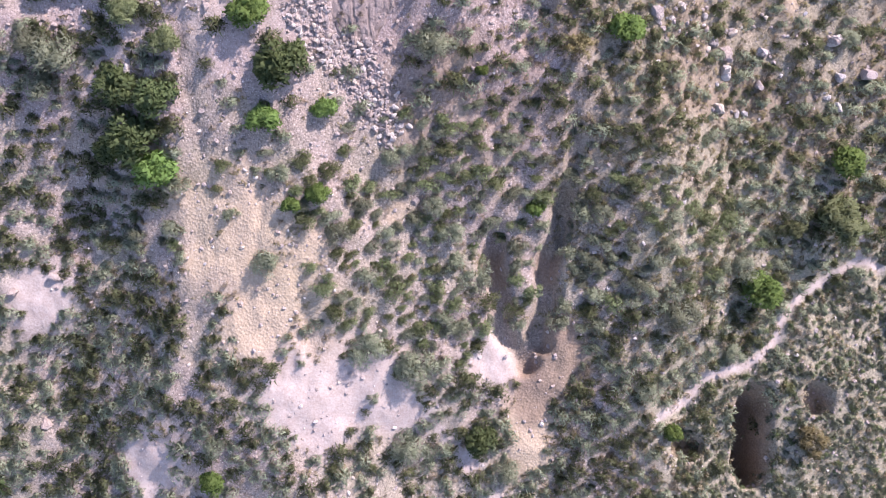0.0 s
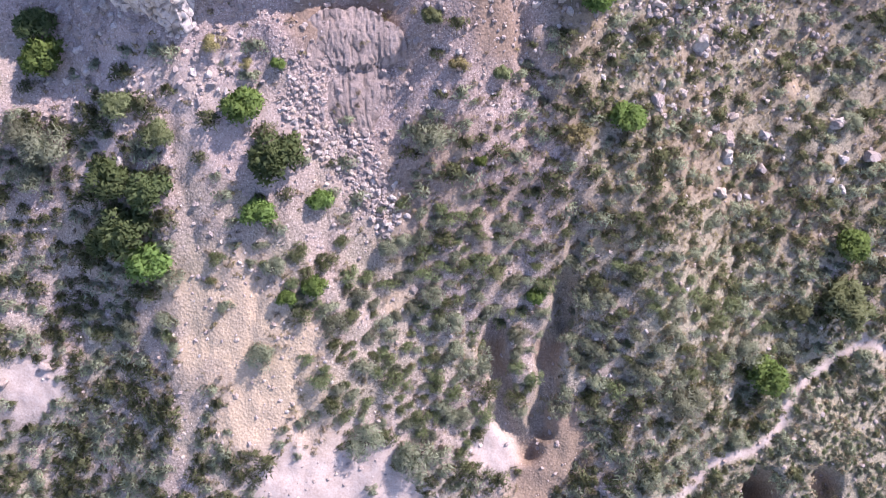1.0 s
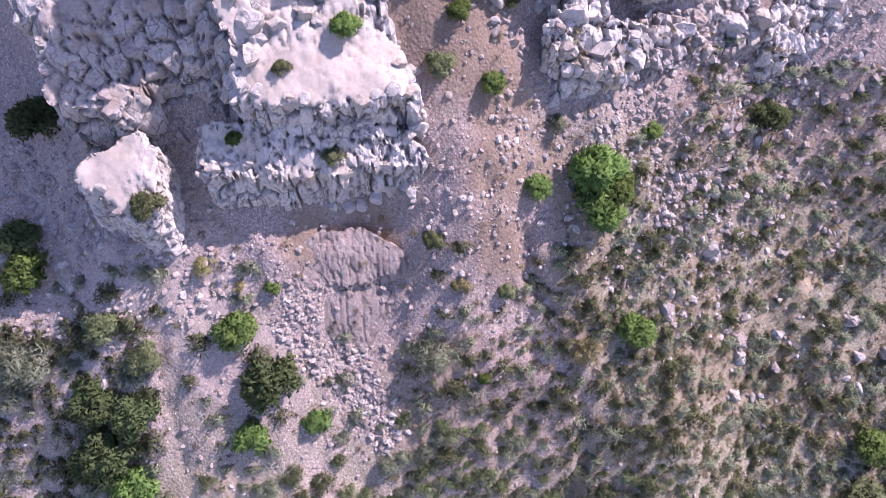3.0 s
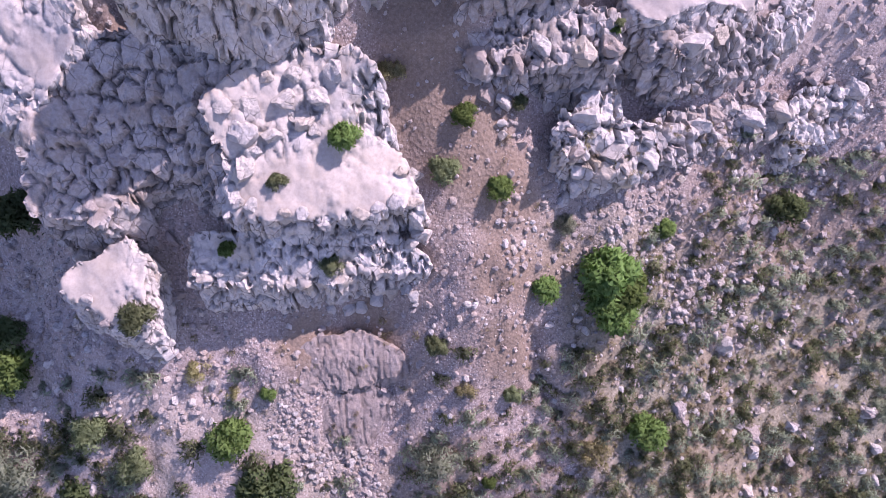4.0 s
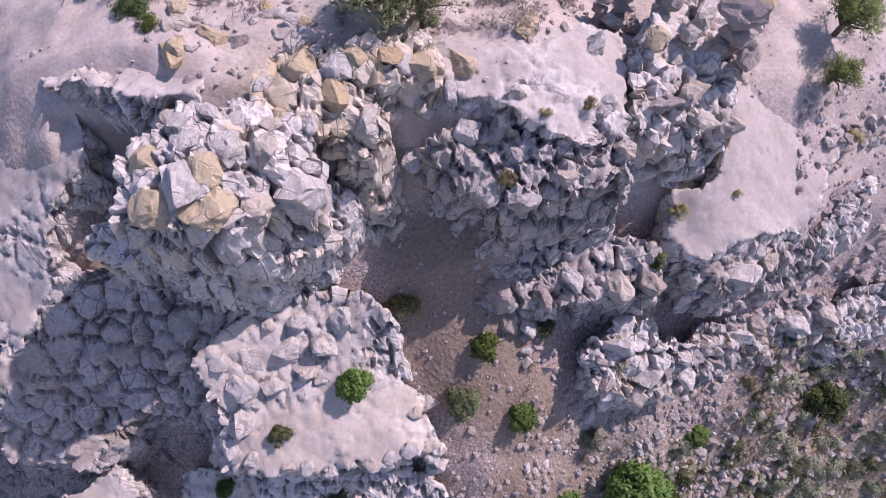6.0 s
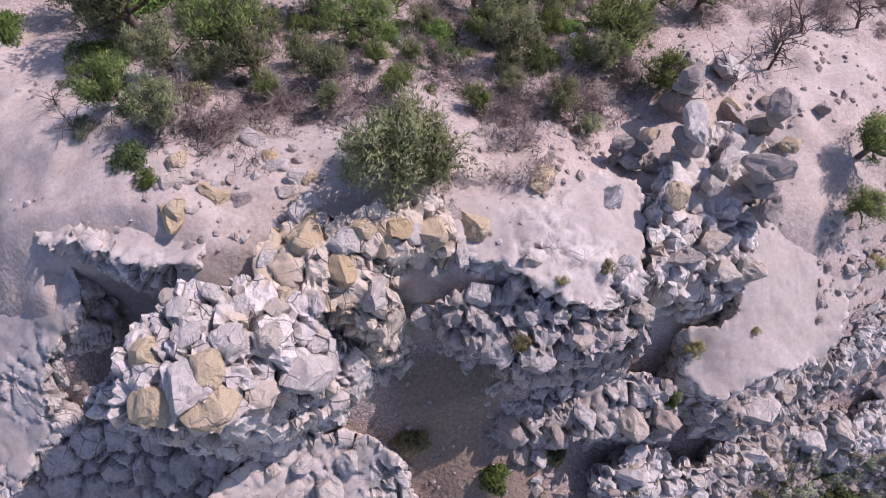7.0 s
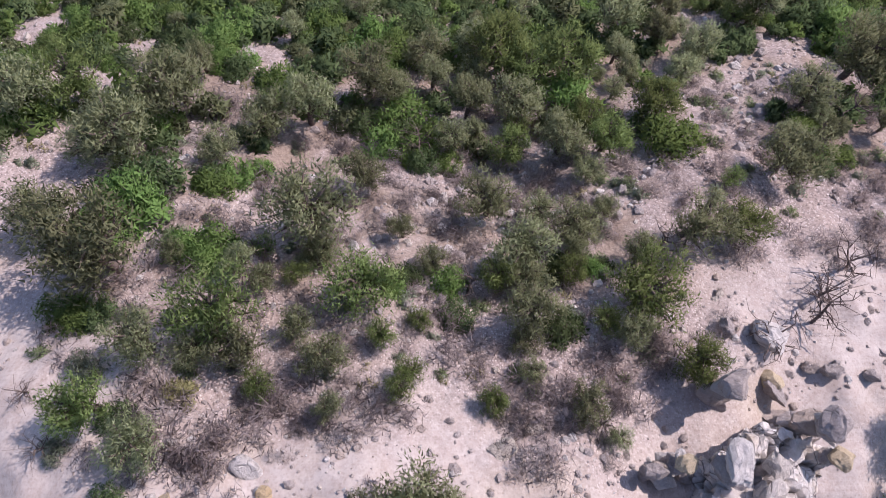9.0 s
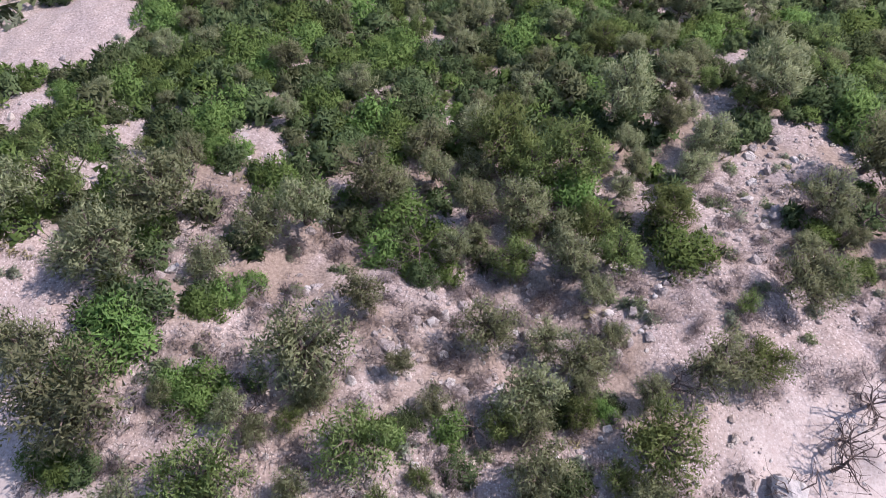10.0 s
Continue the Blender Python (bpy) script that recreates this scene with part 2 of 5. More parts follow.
LEDGE_BLOCKS = [
    (-7.7, 46.1, 0.5), (-6.7, 46.2, 0.5), (-5.6, 46.5, 0.5), (-4.5, 46.8, 0.5), (-3.5, 47.2, 0.6), (-2.5, 47.4, 0.6),
    (-1.9, 46.5, 0.7), (-8.8, 46.3, 0.5), (-9.9, 46.3, 0.4), (-13.8, 46.8, 0.5), (-12.6, 46.9, 0.6), (-11.7, 46.6, 0.5),
    (-3.1, 44.3, 0.6), (-4.2, 44.3, 0.6), (-2.7, 44, 0.5), (-5.2, 44, 0.5), (-6.3, 43.7, 0.5), (-7.3, 43.5, 0.5),
    (-8.4, 43.4, 0.5), (-12.1, 43.9, 0.5), (-13.4, 44.2, 0.5), (-14.5, 44.3, 0.5), (-15.7, 44.1, 0.6), (-16.3, 43.9, 0.5),
]
SHOULDER_BLOCKS = [
    (-23.7, 49.1, 0.7), (-21.6, 49.6, 1.1), (-20.3, 50.4, 1), (-19.5, 48.8, 0.9), (-21.9, 47.8, 0.8), (-25.7, 48.4, 0.9),
    (-25.7, 49.2, 0.8), (-17.9, 50.6, 0.9), (-16.3, 51.7, 0.8), (-22, 51.8, 0.8), (-12, 48.7, 1.1), (-10.5, 50.7, 0.7),
    (-8.6, 50.9, 0.8), (-9.3, 51.9, 0.6), (-7.7, 52.4, 0.7), (-11.3, 51.6, 0.6), (-18.6, 47.5, 0.8), (-17.5, 43.9, 0.7),
    (-18.3, 44.4, 0.6), (-23.3, 42.8, 0.5), (-21.9, 41.8, 0.6),
]
BENCH_BLOCKS = [
    (-11.5, 51.3, 0.7), (-9.6, 52.0, 0.8), (-7.7, 52.2, 0.7), (-10.6, 50.2, 0.6), (-12.2, 50.2, 0.8), (-6.8, 53.3, 0.7),
    (-12.3, 48.3, 0.7), (-2.6, 50.0, 0.6), (-8.8, 51.2, 0.7), (-12.9, 51.2, 0.6), (-10.6, 52.9, 0.5), (-9.1, 53.2, 0.6),
    (-8.0, 50.6, 0.4), (-11.6, 49.2, 0.5), (-12.7, 47.3, 0.6), (-3.2, 49.1, 0.5),
]
CREST_SHRUBS = [
    (-10.6, 70.5, 0.8), (-18.7, 71.3, 1.2), (-14, 70.1, 1), (-7.4, 69.5, 0.8), (-5.6, 65.5, 0.8), (-18.6, 67.8, 0.8),
]
BANK_APRON = [(-10.3, 38.4, 13.3), (-8.1, 38.5, 13.1), (-5.5, 39.1, 13.0), (-4.4, 38.6, 12.5), (-5.6, 36.6, 10.9), (-6.6, 35.3, 9.9), (-7.6, 34.6, 9.6), (-8.9, 36.0, 11.0), (-9.9, 37.5, 12.4)]
RIB_LOW = [(22.8, 55.1, 22.3), (24.2, 56.5, 23.0), (27.3, 57.5, 22.6), (29.7, 56.7, 21.5), (27.9, 54.9, 19.9), (25.6, 54.2, 20.2), (23.5, 53.3, 20.5)]
RIB_HIGH = [(20.1, 58.5, 26.9), (21.3, 60.3, 27.7), (21.9, 61.4, 28.2), (24.1, 61.7, 27.6), (23.9, 59.4, 26.0), (22.2, 57.9, 25.0)]

AIRY_TREES = [
    (-9.2, 80.0, 2.9), (0.2, 80.9, 1.9), (1.5, 77.8, 2.2), (4.8, 79.2, 1.7), (10.5, 78.8, 1.9), (13.3, 78.8, 1.6),
    (7.5, 74.7, 2.2), (-6.4, 75.3, 2.1), (-12.9, 74.1, 2.2), (1.9, 74.2, 1.7), (17.5, 83.7, 2.2), (15.3, 94.4, 1.9),
    (21.8, 100.0, 2.6), (10.9, 89.0, 2.2), (2.9, 89.5, 2.0), (-0.7, 89.2, 1.8), (-19.8, 91.0, 3.0), (-13.5, 88.3, 2.2),
    (-21.7, 86.7, 2.7), (-7.1, 83.4, 1.6), (-7.3, 91.5, 2.3), (-19.5, 77.0, 3.2), (-24.4, 80.5, 2.2), (7.4, 85.3, 1.7),
    (4.8, 85.5, 2.0), (-11.1, 88.8, 2.2), (-26.8, 91.8, 2.6), (-29.7, 90.7, 2.6), (-3.2, 95.2, 2.0), (1.9, 94.7, 3.0),
    (6.7, 93.6, 3.0), (10.9, 98.7, 2.9), (20.9, 88.9, 1.8), (25.4, 92.2, 2.7),
]
GREEN_MATS = [
    (-20.1, 81.7, 3.3), (-21.0, 79.1, 2.4), (-15.1, 77.6, 2.1), (-15.2, 83.0, 2.0), (-4.8, 75.8, 1.4), (-13.0, 92.1, 2.5),
    (-5.7, 96.9, 3.5), (-9.3, 96.0, 2.5), (-17.2, 94.5, 1.9), (-21.2, 97.5, 2.7), (-27.2, 102.8, 3.5), (-22.6, 105.1, 3.1),
    (-17.5, 105.5, 3.5), (-13.4, 108.9, 3.6), (-9.6, 103.7, 3.3), (-30.7, 101.1, 2.0), (-3.9, 86.5, 2.6), (20.8, 84.0, 1.7),
    (20.3, 107.7, 2.7), (27.0, 107.8, 3.3), (31.1, 106.3, 3.9), (12.4, 108.0, 3.1), (7.6, 110.8, 3.2), (-12.0, 102.0, 2.8),
    (-31.3, 97.5, 2.2), (26.8, 97.6, 3.4), (-21.2, 88.4, 1.8), (-26.4, 111.2, 3.4), (-20.8, 74.4, 1.9), (8.1, 74.9, 1.2),
    (5.7, 76.6, 1.0), (-6.6, 106.7, 3.0),
]
CLEARINGS = [
    (-34.6, 110.0, 6.5), (-33.0, 99.7, 2.5), (-15.3, 96.0, 1.9), (-16.0, 91.8, 1.2), (-17.5, 87.2, 1.7), (-9.0, 85.6, 2.1),
    (-4.4, 80.0, 2.8), (-5.2, 77.8, 1.8), (-15.8, 80.4, 2.0), (-12.4, 82.1, 2.0), (3.8, 82.0, 1.9), (7.7, 81.8, 1.9),
    (15.3, 87.9, 3.0), (17.2, 98.8, 1.8), (22.3, 94.0, 2.7), (18.4, 91.6, 2.5), (12.6, 75.2, 3.8), (17.3, 79.1, 4.1),
    (-27.4, 85.4, 2.8), (-23.3, 76.0, 2.7), (1.2, 89.4, 0.9), (-24.2, 96.9, 1.4), (-3.3, 108.0, 1.5), (20.7, 104.2, 1.5),
]
SNAGS = [
    (-3.5, 86.3, 2.1), (22.5, 87.8, 3.3), (19.2, 76.8, 2.8), (16.2, 73.6, 2.0), (-12.2, 77.0, 2.1), (8.9, 77.7, 1.9),
    (-1.2, 75.5, 1.7), (17.0, 75.2, 4.1), (22.9, 77.4, 3.3),
]
SANDY = [(-20.7, 23.7, 2.8), (-17.5, 24.5, 2.8), (-14.8, 21.2, 3.7), (-17.6, 17.8, 3.7), (-13.1, 17.2, 3.3), (-11.5, 13.1, 2.9), (-19.3, 20.3, 2.8)]
CREST_BOULDERS = [
    (-10.5, 66.8, 0.7), (-9.5, 65.5, 0.6), (-13.3, 64.6, 0.7), (-11.7, 63.9, 0.7), (-13.5, 62.9, 0.8), (-8.1, 64.7, 0.6), 
    (-8.8, 64.0, 0.5), (-7.5, 62.9, 0.7), (-10.8, 63.7, 0.5), (0.5, 71.2, 0.5), (7.3, 72.8, 0.5), (1.4, 69.6, 0.7), (-0.1, 67.6, 0.6), 
    (3.2, 66.8, 0.7), (2.3, 64.7, 0.8), (3.9, 65.0, 0.7), (-1.1, 64.7, 0.7), (0.1, 63.8, 0.7), (5.5, 63.9, 0.7), (-4.2, 63.8, 0.5), 
    (-2.9, 63.4, 0.6), 
]
RUBBLE = [(16.7, 98.7, 2), (18.2, 95.3, 2.6), (20.9, 91.4, 3.4), (16.6, 88.6, 3), (9.8, 84.5, 1.1), (4.7, 84.1, 1.6), (0.6, 82, 2.6), (-3.8, 81.9, 1.8), (-5.2, 79.3, 1.8), (-10.6, 82, 1.8),
          (-12.7, 80.4, 2), (-19.3, 87, 1.8), (-8.3, 88.7, 1.3), (-17.4, 97, 1.4), (-31.8, 101.5, 3), (-2.6, 77, 2), (3.8, 79.1, 2.4), (7, 81.5, 1.5)]
# brown patches: dark dirt plus the cast shade of the cliff above
COULOIR = [(-1.5, 53.5, 2.6), (0.5, 51, 2.4), (3.5, 41, 2.2), (3.2, 45, 2.6), (3, 49, 3), (1.5, 53, 3), (-2, 56, 3), (-6, 42, 2), (-10, 41.5, 2), (-17, 56, 3)]


def hill(x, y):
    """The hill without its small relief."""
    at = sorted(PROFILES)
    heights = [np.interp(y + 0.6 * np.sin(x * 0.31 + k), *zip(*PROFILES[k])) for k in at]
    out = np.zeros_like(x)
    xs = np.clip(x + 1.5 * np.sin(y * 0.23), at[0], at[-1])
    for k in range(len(at) - 1):
        inside = (xs >= at[k]) & (xs <= at[k + 1])
        t = smooth(0, 1, (xs - at[k]) / (at[k + 1] - at[k]))
        out = np.where(inside, heights[k] * (1 - t) + heights[k + 1] * t, out)
    return out


def ground_height(x, y):
    """The bare ground with gullies, pits, trails and relief."""
    z = hill(x, y)
    near = 1 - smooth(120, 200, np.hypot(x, y - 45))
    rough = smooth(6, 16, y) * (1 - smooth(44, 52, y))
    z = z + near * (0.9 * fbm(flat3(x * 0.16, y * 0.16), 3, 3) + 0.30 * fbm(flat3(x * 0.7, y * 0.7), 3, 9) + 0.1 * fbm(flat3(x * 2.6, y * 2.6), 2, 15))
    for line, wide, deep in ((GULLY_A, 0.9, 1.7), (GULLY_B, 0.9, 1.9), (GULLY_C, 0.5, 0.8), (GULLY_D, 0.5, 0.7), (TRACK, 0.7, 0.2),
                             (TRAIL, 0.55, 0.18), (TRAIL_UP, 0.4, 0.12)):
        d = line_distance(x + 0.3 * np.sin(y * 1.3), y, line)
        z = z - deep * (1 - smooth(wide * 0.5, wide * 1.6, d))
    for cx, cy, r in PITS[2:]:
        d = np.hypot(x - cx, y - cy) / r + 0.6 * fbm(flat3(x * 0.5, y * 0.5), 3, 51)
        z = z - 2.7 * r * (1 - smooth(0.75, 1.15, d)) * (1 if r > 1.5 else 0.6)
    d = line_distance(x, y, [(26.9, 9.8), (27.3, 7.0), (27.0, 4.4)]) + 0.7 * fbm(flat3(x * 0.6, y * 0.6), 3, 57)
    z = z - 6.5 * (1 - smooth(0.6, 1.9, d))
    # the chute beside the pinnacle and the hollow under the crest
    edge = 0.5 * fbm(flat3(x * 0.5, y * 0.5), 3, 71)
    for x0, x1, y0, y1, low, rise in ((-19.4, -14.0, 52.5, 61.2, 27.6, 0.42), (-5.2, 0.6, 52.0, 59.4, 27.4, 0.5)):
        inside = smooth(x0 - 0.5, x0 + 0.4, x + edge) * (1 - smooth(x1 - 0.4, x1 + 0.5, x + edge)) * smooth(y0 - 2, y0, y) * (1 - smooth(y1 - 0.5, y1 + 0.4, y + edge))
        z = np.where(inside > 0, np.minimum(z, z * (1 - inside) + inside * (low + rise * (y - y0))), z)
    # runnels down the front slope
    run = np.abs(value_noise(flat3(x * 0.55 + 0.4 * np.sin(y * 0.4), y * 0.06), 77))
    z = z - rough * 0.2 * (1 - smooth(0.0, 0.22, run))
    # far off the slopes level out
    far = np.hypot(x, y - 45)
    flat = -70 + 8 * fbm(flat3(x * 0.004, y * 0.004), 3, 90)
    w = smooth(130, 420, far)
    return z * (1 - w) + flat * w


# ---- materials ----
def material(name, rough=0.9, spec=0.2):
    m = bpy.data.materials.new(name)
    m.use_nodes = True
    nodes, links = m.node_tree.nodes, m.node_tree.links
    shader = nodes["Principled BSDF"]
    shader.inputs["Roughness"].default_value = rough
    shader.inputs["Specular IOR Level"].default_value = spec
    return m, nodes, links, shader


def noise_node(nodes, links, scale, detail=4.0, rough=0.6, vector=None):
    n = nodes.new("ShaderNodeTexNoise")
    n.inputs["Scale"].default_value, n.inputs["Detail"].default_value, n.inputs["Roughness"].default_value = scale, detail, rough
    if vector:
        links.new(vector, n.inputs["Vector"])
    return n.outputs["Fac"]


def ramp(nodes, links, value, stops):
    r = nodes.new("ShaderNodeValToRGB")
    while len(r.color_ramp.elements) < len(stops):
        r.color_ramp.elements.new(0.5)
    for e, (pos, col) in zip(r.color_ramp.elements, stops):
        e.position, e.color = pos, (*col, 1)
    links.new(value, r.inputs["Fac"])
    return r.outputs["Color"]


def mix(nodes, links, fac, a, b, kind="MIX"):
    n = nodes.new("ShaderNodeMix")
    n.data_type, n.blend_type = "RGBA", kind
    for value, slot in ((fac, 0), (a, 6), (b, 7)):
        if isinstance(value, (int, float)):
            n.inputs[slot].default_value = value
        elif isinstance(value, tuple):
            n.inputs[slot].default_value = (*value, 1)
        else:
            links.new(value, n.inputs[slot])
    return n.outputs[2]


def relief(nodes, links, shader, height, strength=0.5, distance=0.1, calm=None):
    """Bumps; calm names what smooths them out."""
    b = nodes.new("ShaderNodeBump")
    b.inputs["Strength"].default_value, b.inputs["Distance"].default_value = strength, distance
    if calm:
        less = nodes.new("ShaderNodeMapRange")
        less.inputs[3].default_value, less.inputs[4].default_value = strength, strength * 0.3
        links.new(attribute(nodes, calm), less.inputs[0])
        links.new(less.outputs[0], b.inputs["Strength"])
    links.new(height, b.inputs["Height"])
    links.new(b.outputs["Normal"], shader.inputs["Normal"])


def attribute(nodes, name):
    a = nodes.new("ShaderNodeAttribute")
    a.attribute_name = name
    return a.outputs["Fac"]


def coords(nodes):
    return nodes.new("ShaderNodeTexCoord").outputs["Object"]


def ground_material():
    m, nodes, links, shader = material("hillside_ground", 0.95, 0.1)
    vec = coords(nodes)
    big = noise_node(nodes, links, 0.35, 5, 0.6, vec)
    fine = noise_node(nodes, links, 4.5, 6, 0.7, vec)
    soil = ramp(nodes, links, fine, [(0.3, (0.185, 0.147, 0.133)), (0.5, (0.32, 0.262, 0.243)), (0.68, (0.49, 0.42, 0.395))])
    soil = mix(nodes, links, ramp(nodes, links, big, [(0.4, (0, 0, 0)), (0.7, (0.6, 0.6, 0.6))]), soil, (0.34, 0.27, 0.23))
    stones = nodes.new("ShaderNodeTexVoronoi")
    stones.inputs["Scale"].default_value = 4.2
    links.new(vec, stones.inputs["Vector"])
    pebble = ramp(nodes, links, stones.outputs["Distance"], [(0.10, (1, 1, 1)), (0.26, (0, 0, 0))])
    pick = nodes.new("ShaderNodeMath")
    pick.operation = "MULTIPLY"
    links.new(pebble, pick.inputs[0])
    links.new(ramp(nodes, links, noise_node(nodes, links, 0.9, 3, 0.6, vec), [(0.40, (0, 0, 0)), (0.55, (1, 1, 1))]), pick.inputs[1])
    soil = mix(nodes, links, pick.outputs[0], soil, (0.66, 0.61, 0.57))
    grit = nodes.new("ShaderNodeTexVoronoi")
    grit.inputs["Scale"].default_value = 8.5
    links.new(vec, grit.inputs["Vector"])
    grain = nodes.new("ShaderNodeSeparateColor")
    links.new(grit.outputs["Color"], grain.inputs[0])
    speck = mix(nodes, links, 1.0, ramp(nodes, links, grit.outputs["Distance"], [(0.22, (1, 1, 1)), (0.45, (0, 0, 0))]), ramp(nodes, links, grain.outputs[0], [(0.62, (0, 0, 0)), (0.66, (0.85, 0.85, 0.85))]), "MULTIPLY")
    litter = mix(nodes, links, 1.0, ramp(nodes, links, grit.outputs["Distance"], [(0.3, (1, 1, 1)), (0.6, (0, 0, 0))]), ramp(nodes, links, grain.outputs[1], [(0.60, (0, 0, 0)), (0.66, (0.8, 0.8, 0.8))]), "MULTIPLY")
    soil = mix(nodes, links, litter, soil, (0.13, 0.105, 0.09))
    soil = mix(nodes, links, speck, soil, (0.62, 0.565, 0.53))
    pale = mix(nodes, links, ramp(nodes, links, noise_node(nodes, links, 1.1, 5, 0.65, vec), [(0.4, (0, 0, 0)), (0.62, (1, 1, 1))]), ramp(nodes, links, fine, [(0.25, (0.35, 0.29, 0.255)), (0.75, (0.48, 0.42, 0.38))]), ramp(nodes, links, fine, [(0.25, (0.41, 0.36, 0.33)), (0.75, (0.52, 0.47, 0.43))]))
    yellow = ramp(nodes, links, fine, [(0.25, (0.38, 0.30, 0.195)), (0.75, (0.58, 0.48, 0.35))])
    # brown earth, also laid on as shade in the pits and couloir
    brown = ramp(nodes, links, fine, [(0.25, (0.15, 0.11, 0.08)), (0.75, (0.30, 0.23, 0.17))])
    straw = ramp(nodes, links, fine, [(0.28, (0.15, 0.145, 0.10)), (0.5, (0.27, 0.255, 0.185)), (0.72, (0.42, 0.38, 0.295))])
    straw = mix(nodes, links, litter, straw, (0.10, 0.095, 0.065))
    straw = mix(nodes, links, mix(nodes, links, 0.6, (0.0, 0.0, 0.0), speck), straw, (0.58, 0.53, 0.45))
    pale = mix(nodes, links, mix(nodes, links, 0.3, (0.0, 0.0, 0.0), litter), pale, (0.24, 0.20, 0.17))
    col = mix(nodes, links, attribute(nodes, "straw"), soil, straw)
    col = mix(nodes, links, attribute(nodes, "yellow"), col, yellow)
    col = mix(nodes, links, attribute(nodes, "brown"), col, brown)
    col = mix(nodes, links, attribute(nodes, "pale"), col, pale)
    links.new(col, shader.inputs["Base Color"])
    relief(nodes, links, shader, mix(nodes, links, 0.5, fine, stones.outputs["Distance"]), 0.7, 0.14, "pale")
    return m


def crackle(nodes, links, vec, scale=1.15, tall=0.42, here=(0.40, 0.52)):
    """Thin uneven joints that run down the faces, broken off here and there, and a height for every plate between them."""
    warp = nodes.new("ShaderNodeTexNoise")
    warp.inputs["Scale"].default_value, warp.inputs["Detail"].default_value = 1.3, 3
    links.new(vec, warp.inputs["Vector"])
    bent = nodes.new("ShaderNodeVectorMath")
    bent.operation = "MULTIPLY_ADD"
    links.new(warp.outputs["Color"], bent.inputs[0])
    bent.inputs[1].default_value = (0.35, 0.35, 0.35)
    links.new(vec, bent.inputs[2])
    long = nodes.new("ShaderNodeVectorMath")
    long.operation = "MULTIPLY"
    links.new(bent.outputs[0], long.inputs[0])
    long.inputs[1].default_value = (1.0, 1.0, tall)
    cell = nodes.new("ShaderNodeTexVoronoi")
    cell.feature = "DISTANCE_TO_EDGE"
    plate = nodes.new("ShaderNodeTexVoronoi")
    for n in (cell, plate):
        n.inputs["Scale"].default_value = scale
        links.new(long.outputs[0], n.inputs["Vector"])
    thin = ramp(nodes, links, cell.outputs["Distance"], [(0.0, (0.95, 0.95, 0.95)), (0.032, (0, 0, 0))])
    patch = ramp(nodes, links, noise_node(nodes, links, 0.8, 2, 0.5, vec), [(here[0], (0, 0, 0)), (here[1], (1, 1, 1))])
    return mix(nodes, links, 1.0, thin, patch, "MULTIPLY"), plate.outputs["Color"]


def rock_material(name, dark, mid, light, ochre, cracked=1.0, earth=((0.36, 0.315, 0.28), (0.50, 0.45, 0.405))):
    """Pale jointed sandstone, with ochre stains and dark joints."""
    m, nodes, links, shader = material(name, 0.9, 0.15)
    vec = coords(nodes)
    fine = noise_node(nodes, links, 5.0, 6, 0.7, vec)
    big = noise_node(nodes, links, 0.45, 4, 0.6, vec)
    col = ramp(nodes, links, fine, [(0.25, dark), (0.5, mid), (0.75, light)])
    col = mix(nodes, links, ramp(nodes, links, big, [(0.52, (0, 0, 0)), (0.72, (0.75, 0.75, 0.75))]), col, ochre)
    own = nodes.new("ShaderNodeMapRange")
    own.inputs[3].default_value, own.inputs[4].default_value = 0.82, 1.12
    links.new(attribute(nodes, "block"), own.inputs[0])
    col = mix(nodes, links, 1.0, col, own.outputs[0], "MULTIPLY")
    split, plates = crackle(nodes, links, vec)
    fine_split, chips = crackle(nodes, links, vec, 2.9, 0.6, (0.5, 0.6))
    split = mix(nodes, links, 0.35, split, fine_split, "ADD")
    loose = nodes.new("ShaderNodeMath")
    loose.operation = "SUBTRACT"
    loose.inputs[0].default_value = 1.0
    links.new(attribute(nodes, "sand"), loose.inputs[1])
    split = mix(nodes, links, 1.0, mix(nodes, links, cracked, (0.0, 0.0, 0.0), split), loose.outputs[0], "MULTIPLY")
    col = mix(nodes, links, split, col, (0.19, 0.165, 0.155))
    col = mix(nodes, links, attribute(nodes, "joint"), col, (0.13, 0.11, 0.10))
    col = mix(nodes, links, attribute(nodes, "sand"), col, mix(nodes, links, ramp(nodes, links, noise_node(nodes, links, 0.7, 6, 0.65, vec), [(0.42, (0, 0, 0)), (0.7, (0.6, 0.6, 0.6))]), ramp(nodes, links, fine, [(0.25, earth[0]), (0.75, earth[1])]), tuple(0.72 * c * w for c, w in zip(earth[1], (1.04, 1.0, 0.9)))))
    links.new(col, shader.inputs["Base Color"])
    rugged = mix(nodes, links, 0.35, noise_node(nodes, links, 3.4, 10, 0.78, vec), mix(nodes, links, 0.5, plates, chips))
    relief(nodes, links, shader, mix(nodes, links, split, rugged, (0.0, 0.0, 0.0)), 0.7, 0.3, "sand")
    return m


